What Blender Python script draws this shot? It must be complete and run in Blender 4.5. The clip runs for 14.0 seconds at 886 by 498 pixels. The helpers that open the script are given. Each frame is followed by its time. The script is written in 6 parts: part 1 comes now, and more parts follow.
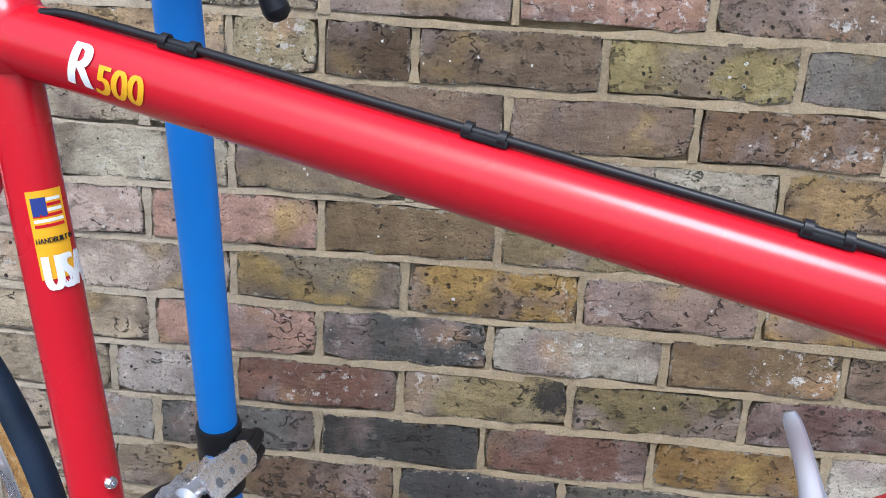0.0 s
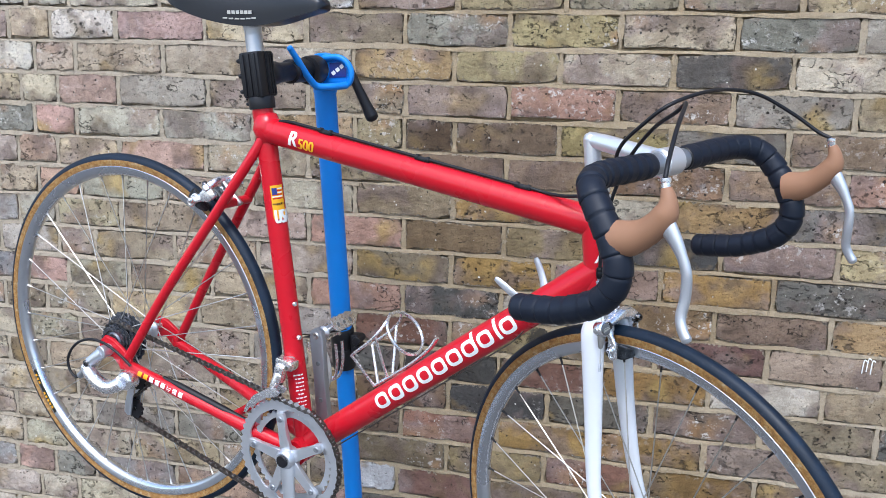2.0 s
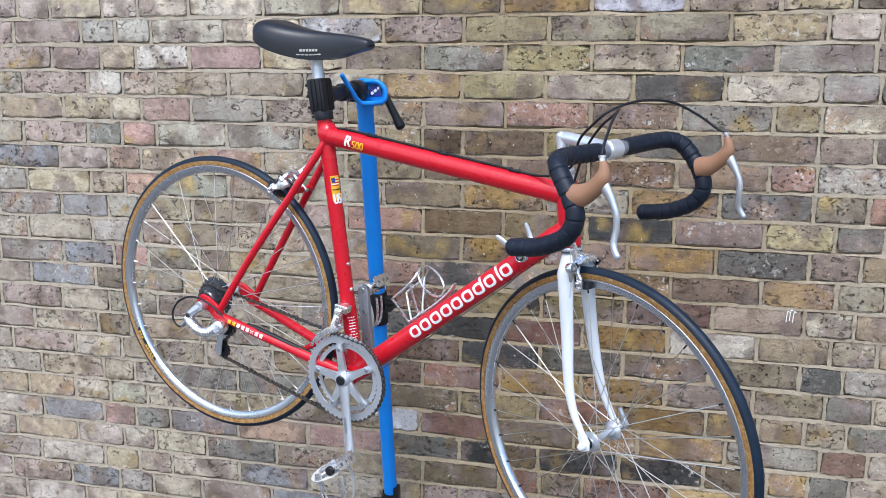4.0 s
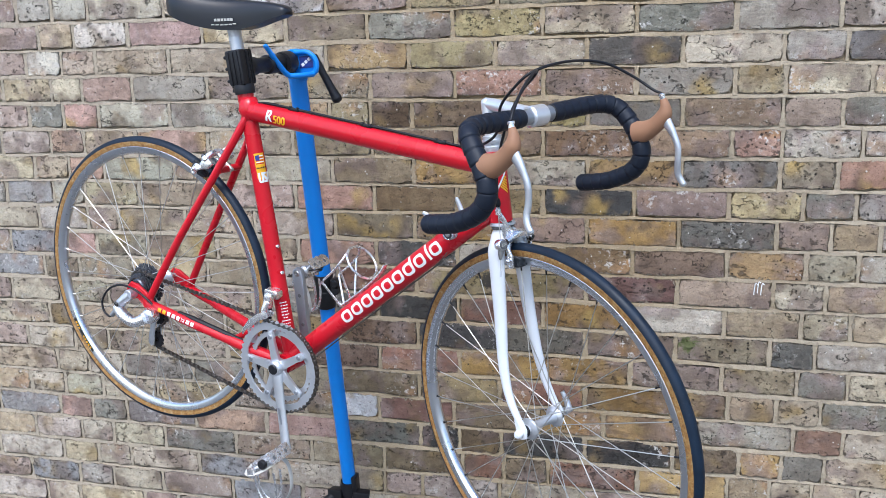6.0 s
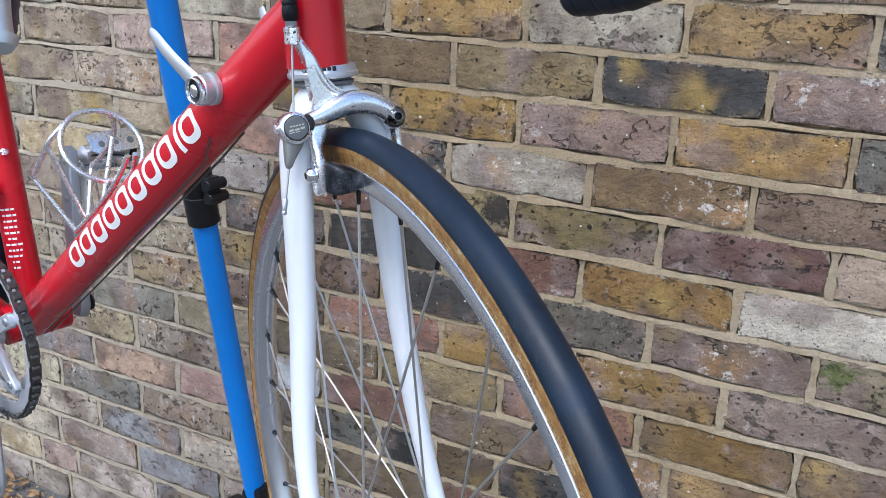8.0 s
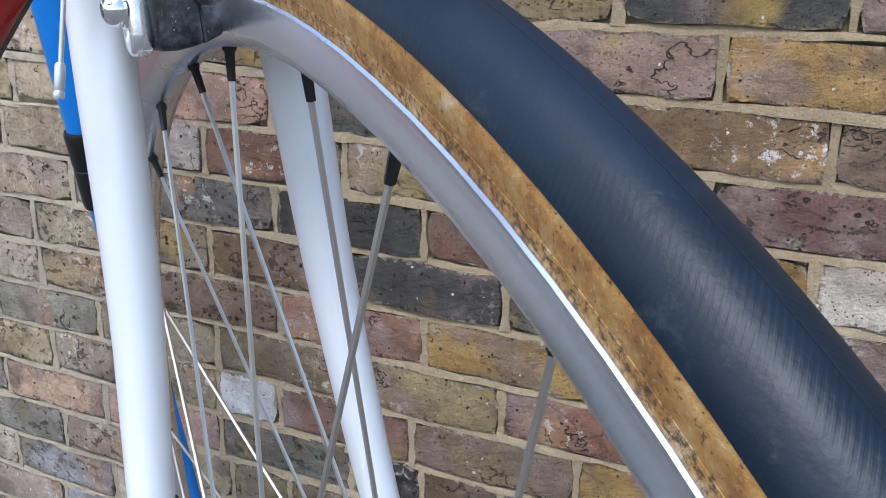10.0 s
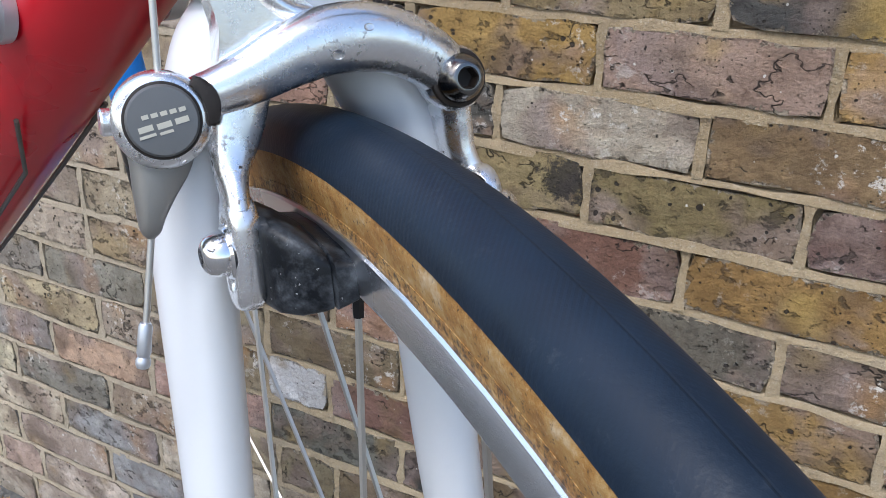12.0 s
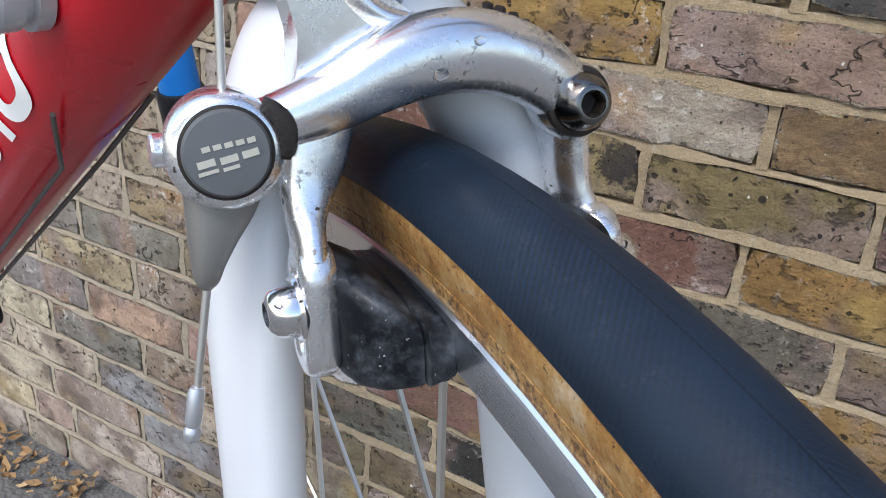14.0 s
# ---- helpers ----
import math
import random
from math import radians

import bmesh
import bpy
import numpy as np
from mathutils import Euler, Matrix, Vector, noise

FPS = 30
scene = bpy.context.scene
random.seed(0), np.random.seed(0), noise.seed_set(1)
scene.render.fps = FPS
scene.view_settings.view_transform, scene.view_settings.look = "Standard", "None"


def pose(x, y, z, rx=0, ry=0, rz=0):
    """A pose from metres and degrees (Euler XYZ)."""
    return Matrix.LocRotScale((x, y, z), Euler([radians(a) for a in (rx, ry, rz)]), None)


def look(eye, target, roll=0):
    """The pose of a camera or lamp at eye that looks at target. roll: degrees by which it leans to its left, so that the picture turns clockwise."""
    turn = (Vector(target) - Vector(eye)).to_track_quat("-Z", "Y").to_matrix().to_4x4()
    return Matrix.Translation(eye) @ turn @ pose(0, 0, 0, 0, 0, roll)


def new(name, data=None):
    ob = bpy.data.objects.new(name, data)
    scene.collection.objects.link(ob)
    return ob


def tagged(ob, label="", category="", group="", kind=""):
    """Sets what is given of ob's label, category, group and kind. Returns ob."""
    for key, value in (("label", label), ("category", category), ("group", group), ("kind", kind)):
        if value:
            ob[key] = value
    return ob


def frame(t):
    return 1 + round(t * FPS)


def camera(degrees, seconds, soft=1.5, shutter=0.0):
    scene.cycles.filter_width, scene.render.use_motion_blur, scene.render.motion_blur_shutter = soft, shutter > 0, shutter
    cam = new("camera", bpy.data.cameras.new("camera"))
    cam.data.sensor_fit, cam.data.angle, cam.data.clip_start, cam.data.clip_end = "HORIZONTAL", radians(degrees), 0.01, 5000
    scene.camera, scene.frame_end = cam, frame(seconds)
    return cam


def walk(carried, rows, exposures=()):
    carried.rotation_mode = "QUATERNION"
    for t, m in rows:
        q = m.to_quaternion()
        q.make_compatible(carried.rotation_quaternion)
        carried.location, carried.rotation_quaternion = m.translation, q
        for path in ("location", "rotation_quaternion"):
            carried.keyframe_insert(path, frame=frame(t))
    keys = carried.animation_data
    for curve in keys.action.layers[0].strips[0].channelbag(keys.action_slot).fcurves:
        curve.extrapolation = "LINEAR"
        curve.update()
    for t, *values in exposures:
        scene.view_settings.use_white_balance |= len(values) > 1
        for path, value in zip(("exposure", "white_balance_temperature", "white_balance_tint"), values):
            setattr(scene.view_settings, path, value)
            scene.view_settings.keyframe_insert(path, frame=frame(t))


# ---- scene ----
cam = camera(53.0, 14.0, soft=0.8)
PATH = [
    (0, (0.074, 0.113, 1.395), (-0.055, 2.022, 0.812), 3.3),
    (0.5, (0.206, -0.078, 1.42), (-0.124, 1.819, 0.88), 2.9),
    (1, (0.256, -0.274, 1.425), (-0.143, 1.624, 0.937), 2.5),
    (1.5, (0.311, -0.521, 1.436), (-0.123, 1.382, 0.996), 1.4),
    (2, (0.393, -0.693, 1.454), (-0.069, 1.211, 1.052), 1.4),
    (2.5, (0.525, -0.87, 1.464), (-0.036, 1.012, 1.083), 1.7),
    (2.7, (0.551, -0.924, 1.468), (-0.04, 0.949, 1.087), 1.6),
    (4.8, (0.459, -1.256, 1.45), (0.055, 0.671, 1.099), -0.2),
    (5, (0.463, -1.255, 1.45), (0.059, 0.672, 1.099), -0.3),
    (5.5, (0.494, -1.217, 1.446), (0.083, 0.706, 1.082), -1.1),
    (6, (0.621, -1.051, 1.436), (0.124, 0.842, 1.026), -1.2),
    (6.5, (0.688, -0.841, 1.397), (0.078, 1.002, 0.919), -1.1),
    (7, (0.701, -0.526, 1.35), (0.095, 1.292, 0.78), 1.2),
    (7.5, (0.692, -0.269, 1.293), (0.074, 1.512, 0.626), 1.5),
    (8, (0.674, -0.018, 1.229), (-0.175, 1.685, 0.613), 2.5),
    (8.5, (0.6110, 0.1352, 1.1239), (-0.2943, 1.8343, 0.5821), 0.30),
    (9, (0.5669, 0.2076, 1.0991), (-0.2815, 1.9310, 0.5423), 0.11),
    (11.3, (0.5330, 0.2660, 1.1440), (-0.2780, 1.9560, 0.4480), 0.55),
    (11.5, (0.5134, 0.2786, 1.1518), (-0.3062, 1.9577, 0.4386), 0.74),
    (12, (0.4742, 0.3070, 1.1732), (-0.3799, 1.9419, 0.4003), 2.18),
    (12.5, (0.4498, 0.3280, 1.1790), (-0.4343, 1.9311, 0.3737), 2.65),
    (13, (0.4413, 0.3343, 1.1757), (-0.4313, 1.9238, 0.3319), 3.79),
    (13.5, (0.4385, 0.3369, 1.1748), (-0.4557, 1.9137, 0.3297), 3.63),
    (14, (0.4411, 0.3343, 1.1757), (-0.4535, 1.9075, 0.3245), 3.78),
]
# the clip's camera sets its white balance cooler in the wide views than in the close ones
TONE = [(0, 1.02, 5950, 10), (1, 0.95, 5950, 10), (5, 0.90, 5930, 10), (7.5, 0.94, 5900, 10), (9.2, 0.94, 5900, 10), (11.3, 0.96, 6200, 10), (14, 0.93, 6380, 10)]
walk(cam, [(t, look(eye, target, roll)) for t, eye, target, roll in PATH], TONE)

# ---- world and light: a bright overcast sky ----
world = bpy.data.worlds.new("overcast_sky")
scene.world = world
world.use_nodes = True
wn = world.node_tree.nodes
wn.clear()
sky = wn.new("ShaderNodeTexSky")
sky.sky_type = "NISHITA"
sky.sun_disc = False
sky.sun_elevation = radians(52)
sky.sun_rotation = radians(200)
sky.air_density, sky.dust_density, sky.ozone_density = 1.0, 2.0, 1.0
wbg = wn.new("ShaderNodeBackground")
wbg.inputs["Strength"].default_value = 0.15
wout = wn.new("ShaderNodeOutputWorld")
world.node_tree.links.new(sky.outputs[0], wbg.inputs[0])
world.node_tree.links.new(wbg.outputs[0], wout.inputs[0])
sun_data = bpy.data.lights.new("sun", "SUN")
sun_data.energy = 1.5
sun_data.angle = radians(22)
sun_data.color = (0.97, 0.985, 1.0)
sun = new("sun", sun_data)
sun.matrix_world = look((0.6, -2.6, 6.0), (0, 0.7, 0.8))


# ---- materials ----
def material(name, base, rough=0.5, metal=0.0, coat=0.0, spec=0.5):
    m = bpy.data.materials.new(name)
    m.use_nodes = True
    p = m.node_tree.nodes["Principled BSDF"]
    p.inputs["Base Color"].default_value = (*base, 1)
    p.inputs["Roughness"].default_value = rough
    p.inputs["Metallic"].default_value = metal
    p.inputs["Coat Weight"].default_value = coat
    p.inputs["Coat Roughness"].default_value = 0.05
    p.inputs["Specular IOR Level"].default_value = spec
    return m


class Nodes:
    """Short hand for building a node material."""

    def __init__(self, m):
        self.t = m.node_tree
        self.p = m.node_tree.nodes["Principled BSDF"]

    def add(self, kind, operation=None, feature=None, data_type=None, blend_type=None):
        n = self.t.nodes.new(kind)
        if operation:
            n.operation = operation
        if feature:
            n.feature = feature
        if data_type:
            n.data_type = data_type
        if blend_type:
            n.blend_type = blend_type
        return n

    def link(self, a, b):
        self.t.links.new(a, b)

    def coords(self, space="Object", scale=(1, 1, 1)):
        c = self.add("ShaderNodeTexCoord")
        mp = self.add("ShaderNodeMapping")
        mp.inputs["Scale"].default_value = scale
        self.link(c.outputs[space], mp.inputs[0])
        return mp.outputs[0]

    def noise(self, vec, scale, detail=4, rough=0.6):
        n = self.add("ShaderNodeTexNoise")
        n.inputs["Scale"].default_value = scale
        n.inputs["Detail"].default_value = detail
        n.inputs["Roughness"].default_value = rough
        self.link(vec, n.inputs["Vector"])
        return n.outputs["Fac"]

    def warped(self, vec, scale, amount):
        """The same place pushed about by noise, so that what is laid on it is not straight or round."""
        n = self.add("ShaderNodeTexNoise")
        n.inputs["Scale"].default_value = scale
        self.link(vec, n.inputs["Vector"])
        far = self.add("ShaderNodeVectorMath", operation="MULTIPLY_ADD")
        self.link(n.outputs["Color"], far.inputs[0])
        far.inputs[1].default_value = (amount, amount, amount)
        self.link(vec, far.inputs[2])
        return far.outputs[0]

    def voronoi(self, vec, scale, feature="F1", rand=1.0):
        n = self.add("ShaderNodeTexVoronoi", feature=feature)
        n.inputs["Scale"].default_value = scale
        n.inputs["Randomness"].default_value = rand
        self.link(vec, n.inputs["Vector"])
        return n.outputs["Distance"]

    def ramp(self, fac, stops):
        n = self.add("ShaderNodeValToRGB")
        e = n.color_ramp.elements
        while len(e) < len(stops):
            e.new(0.5)
        for el, (pos, col) in zip(e, stops):
            el.position = pos
            el.color = (*col, 1) if len(col) == 3 else col
        self.link(fac, n.inputs[0])
        return n.outputs["Color"]

    def step(self, fac, lo, hi, a=0.0, b=1.0):
        n = self.add("ShaderNodeMapRange")
        n.inputs["From Min"].default_value, n.inputs["From Max"].default_value = lo, hi
        n.inputs["To Min"].default_value, n.inputs["To Max"].default_value = a, b
        self.link(fac, n.inputs["Value"])
        return n.outputs[0]

    def mix(self, fac, a, b, blend="MIX"):
        n = self.add("ShaderNodeMix", data_type="RGBA", blend_type=blend)
        for sock, v in ((n.inputs[0], fac), (n.inputs[6], a), (n.inputs[7], b)):
            if isinstance(v, (int, float)):
                sock.default_value = v
            elif isinstance(v, tuple):
                sock.default_value = (*v, 1)
            else:
                self.link(v, sock)
        return n.outputs[2]

    def math(self, op, a, b=0.0):
        n = self.add("ShaderNodeMath", operation=op)
        for sock, v in ((n.inputs[0], a), (n.inputs[1], b)):
            if isinstance(v, (int, float)):
                sock.default_value = v
            else:
                self.link(v, sock)
        return n.outputs[0]

    def bump(self, height, strength=0.3, distance=0.002):
        n = self.add("ShaderNodeBump")
        n.inputs["Strength"].default_value = strength
        n.inputs["Distance"].default_value = distance
        self.link(height, n.inputs["Height"])
        self.link(n.outputs[0], self.p.inputs["Normal"])

    def base(self, sock):
        self.link(sock, self.p.inputs["Base Color"])

    def rough(self, sock):
        self.link(sock, self.p.inputs["Roughness"])


def worn(name, base, rough, metal=0.0, coat=0.0, dirt=(0.05, 0.045, 0.04), amount=0.25, scale=60, bump=0.05, spec=0.5):
    """Paint, metal or rubber with faint blotches, specks of dirt and uneven gloss."""
    m = material(name, base, rough, metal, coat, spec)
    n = Nodes(m)
    v = n.coords()
    big = n.noise(v, scale * 0.3, 3)
    fine = n.noise(v, scale * 8, 4, 0.7)
    specks = n.step(n.noise(v, scale * 2.5, 5, 0.75), 0.66, 0.76)
    tone = n.mix(n.step(big, 0.35, 0.7, 0, 0.3), base, tuple(c * 0.82 for c in base))
    n.base(n.mix(n.math("MULTIPLY", specks, amount), tone, dirt))
    n.rough(n.step(big, 0.3, 0.7, max(0.02, rough * 0.88), min(1, rough * 1.15)))
    if bump:
        n.bump(fine, bump, 0.0005)
    return m


RED = worn("red_gloss_paint", (0.54, 0.007, 0.018), 0.28, coat=0.5, amount=0.08, scale=40, bump=0.0, spec=0.2)
RED.node_tree.nodes["Principled BSDF"].inputs["Coat Roughness"].default_value = 0.20
WHITE = worn("white_gloss_paint", (0.80, 0.82, 0.84), 0.35, coat=0.3, amount=0.10, scale=40, bump=0.0)
BLUE = worn("blue_powder_coat", (0.012, 0.235, 0.74), 0.42, amount=0.05, scale=60, bump=0.02)
BLACK = worn("black_plastic", (0.010, 0.010, 0.012), 0.42, spec=0.35, amount=0.15, dirt=(0.12, 0.11, 0.10), scale=60)
SOOT = worn("black_rubber", (0.004, 0.0045, 0.006), 0.34, spec=0.26, amount=0.6, dirt=(0.11, 0.12, 0.13), scale=60, bump=0.2)


def scuffed_material():
    """Black moulded rubber, rubbed grey in patches and flecked with pale grit."""
    m = material("scuffed_black_rubber", (0.005, 0.006, 0.008), 0.4, spec=0.3)
    n = Nodes(m)
    v = n.coords()
    rub = n.math("MULTIPLY", n.step(n.noise(v, 70, 5, 0.7), 0.50, 0.66), n.step(n.noise(v, 420, 3, 0.7), 0.35, 0.65, 0.3, 1.0))
    grit = n.step(n.noise(v, 800, 3, 0.6), 0.69, 0.73)
    c = n.mix(n.math("MULTIPLY", rub, 0.55), (0.004, 0.0055, 0.008), (0.13, 0.145, 0.165))
    n.base(n.mix(n.math("MULTIPLY", grit, 0.7), c, (0.34, 0.35, 0.35)))
    n.rough(n.math("ADD", n.math("MULTIPLY", rub, 0.25), 0.34))
    n.bump(n.noise(v, 260, 5, 0.7), 0.25, 0.0006)
    return m


def polished_material():
    """Polished aluminium with fine scratches and crumbs of road dirt in clusters."""
    m = material("polished_aluminium", (0.90, 0.90, 0.91), 0.18, metal=0.95)
    n = Nodes(m)
    v = n.coords()
    big = n.noise(v, 28, 4)
    crumbs = n.math("MULTIPLY", n.step(n.noise(v, 420, 3, 0.6), 0.60, 0.64), n.step(n.noise(v, 55, 3), 0.47, 0.60))
    haze = n.step(n.noise(v, 130, 5, 0.7), 0.40, 0.70)
    tone = n.mix(n.math("MULTIPLY", haze, 0.35), (0.92, 0.92, 0.93), (0.70, 0.70, 0.71))
    n.base(n.mix(n.math("MULTIPLY", crumbs, 0.93), tone, (0.05, 0.032, 0.02)))
    n.rough(n.math("ADD", n.step(big, 0.3, 0.7, 0.18, 0.27), n.math("ADD", n.math("MULTIPLY", haze, 0.12), n.math("MULTIPLY", crumbs, 0.4))))
    n.bump(n.math("ADD", n.noise(v, 700, 3, 0.7), n.math("MULTIPLY", crumbs, 2.0)), 0.08, 0.0004)
    return m


POLISHED, SCUFFED = polished_material(), scuffed_material()
SATIN = worn("satin_aluminium", (0.63, 0.65, 0.68), 0.40, metal=0.8, amount=0.2, scale=60)
GREYALU = worn("grey_anodised_aluminium", (0.40, 0.42, 0.45), 0.45, metal=0.9, amount=0.25, scale=60)
RIM = worn("rim_aluminium", (0.72, 0.75, 0.80), 0.27, metal=1.0, amount=0.06, scale=30, bump=0.0)
BOLT = worn("grimy_bolt_steel", (0.20, 0.195, 0.19), 0.20, metal=1.0, amount=0.8, dirt=(0.03, 0.02, 0.015), scale=160)
STEEL = worn("spoke_steel", (0.62, 0.60, 0.56), 0.42, metal=1.0, amount=0.2, scale=80)
STEM = worn("bright_satin_alloy", (0.80, 0.815, 0.84), 0.32, metal=0.72, amount=0.08, scale=50, bump=0.0)
CHROME = material("chrome_bolt", (0.86, 0.86, 0.87), 0.13, 1.0)
DARKSTEEL = worn("oily_chain_steel", (0.13, 0.12, 0.11), 0.34, metal=0.85, amount=0.5, dirt=(0.03, 0.025, 0.02), scale=120)
CASSETTE = worn("black_steel_sprocket", (0.14, 0.15, 0.17), 0.26, metal=0.7, amount=0.3, scale=90)
GUM = worn("brown_gum_rubber", (0.320, 0.168, 0.095), 0.55, spec=0.3, amount=0.15, dirt=(0.10, 0.06, 0.04), scale=40)
YELLOW = material("yellow_decal", (0.85, 0.42, 0.01), 0.35)
DECAL = material("white_decal", (0.82, 0.82, 0.80), 0.35)
NAVY = material("dark_blue_decal", (0.02, 0.04, 0.22), 0.4)
INK = material("black_decal", (0.015, 0.015, 0.015), 0.45)
GREYCAP = worn("dull_grey_cap", (0.150, 0.155, 0.158), 0.5, metal=0.3, amount=0.3, dirt=(0.05, 0.03, 0.02), scale=120)
DULLALU = worn("dull_dirty_aluminium", (0.30, 0.29, 0.27), 0.5, metal=0.7, amount=0.85, dirt=(0.09, 0.06, 0.035), scale=70, bump=0.2)
WATER = material("water", (1, 1, 1), 0.02)
WATER.node_tree.nodes["Principled BSDF"].inputs["Transmission Weight"].default_value = 1.0
WATER.node_tree.nodes["Principled BSDF"].inputs["IOR"].default_value = 1.33
GREASE = worn("dark_grease", (0.014, 0.009, 0.006), 0.5, amount=0.45, dirt=(0.10, 0.05, 0.025), scale=200, bump=0.5)
PRINT = material("pale_grey_print", (0.52, 0.50, 0.42), 0.5)
CREAM = worn("off_white_strap", (0.55, 0.53, 0.48), 0.7, amount=0.2, scale=60)
SADDLE = worn("black_saddle_leather", (0.007, 0.009, 0.014), 0.36, amount=0.06, dirt=(0.1, 0.1, 0.1), scale=60, bump=0.08)


def tape_material():
    m = worn("black_cork_tape", (0.006, 0.010, 0.020), 0.5, spec=0.35, amount=0.25, dirt=(0.10, 0.10, 0.11), scale=90, bump=0.3)
    return m


def tread_material():
    m = material("blue_black_tread", (0.035, 0.042, 0.055), 0.5, spec=0.34)
    n = Nodes(m)
    v = n.coords()
    uv = n.add("ShaderNodeTexCoord")
    sep = n.add("ShaderNodeSeparateXYZ")
    n.link(uv.outputs["UV"], sep.inputs[0])
    across = n.math("ABSOLUTE", sep.outputs["Y"])
    # herringbone file cut: a ridge every 1.6 mm, meeting in arrows along the middle, worn away in places
    wave = n.math("SINE", n.math("MULTIPLY", n.math("SUBTRACT", sep.outputs["X"], n.math("MULTIPLY", across, 1.1)), 4000.0))
    file_cut = n.step(wave, -0.3, 0.5)
    left = n.step(n.noise(v, 14, 3), 0.44, 0.60, 0.15, 1.0)
    line = n.step(across, 0.0, 0.0004, 1.0, 0.0)
    big = n.noise(v, 25, 4)
    fine = n.noise(v, 500, 3)
    scuff = n.step(n.noise(v, 130, 6, 0.8), 0.58, 0.74)
    c = n.mix(n.step(big, 0.35, 0.7), (0.0026, 0.0095, 0.021), (0.0065, 0.019, 0.040))
    c = n.mix(n.math("MULTIPLY", scuff, 0.5), c, (0.055, 0.065, 0.08))
    c = n.mix(n.math("MULTIPLY", n.math("SUBTRACT", 1.0, file_cut), n.math("MULTIPLY", left, 0.45)), c, (0.0015, 0.003, 0.006))
    n.base(n.mix(n.math("MULTIPLY", line, 0.5), c, (0.002, 0.004, 0.007)))
    n.rough(n.step(big, 0.3, 0.7, 0.42, 0.60))
    h = n.math("ADD", n.math("MULTIPLY", file_cut, n.math("MULTIPLY", left, 0.09)), n.math("MULTIPLY", fine, 0.6))
    n.bump(n.math("SUBTRACT", h, n.math("MULTIPLY", line, 0.3)), 0.30, 0.0006)
    return m


def tan_material(name, grimy):
    """Tan cotton casing: rubbed pale in places, with black grime caught in its weave."""
    m = material(name, (0.45, 0.26, 0.09), 0.7)
    n = Nodes(m)
    v = n.coords()
    big = n.noise(v, 120, 4, 0.7)
    fine = n.noise(v, 700, 4, 0.75)
    c = n.ramp(big, [(0.34, (0.20, 0.090, 0.020)), (0.46, (0.30, 0.145, 0.032)), (0.58, (0.36, 0.21, 0.066)), (0.72, (0.46, 0.35, 0.22))])
    c = n.mix(n.step(fine, 0.56, 0.66, 0, 0.45), c, (0.50, 0.36, 0.20))
    dark = n.step(fine, 0.52 if grimy else 0.42, 0.40 if grimy else 0.33, 0, 0.9)
    n.base(n.mix(dark, c, (0.035, 0.018, 0.010)))
    n.bump(fine, 0.5, 0.0006)
    return m


TAPE, TREAD = tape_material(), tread_material()
TAN, GRIME = tan_material("tan_sidewall", False), tan_material("grimy_tan_edge", True)


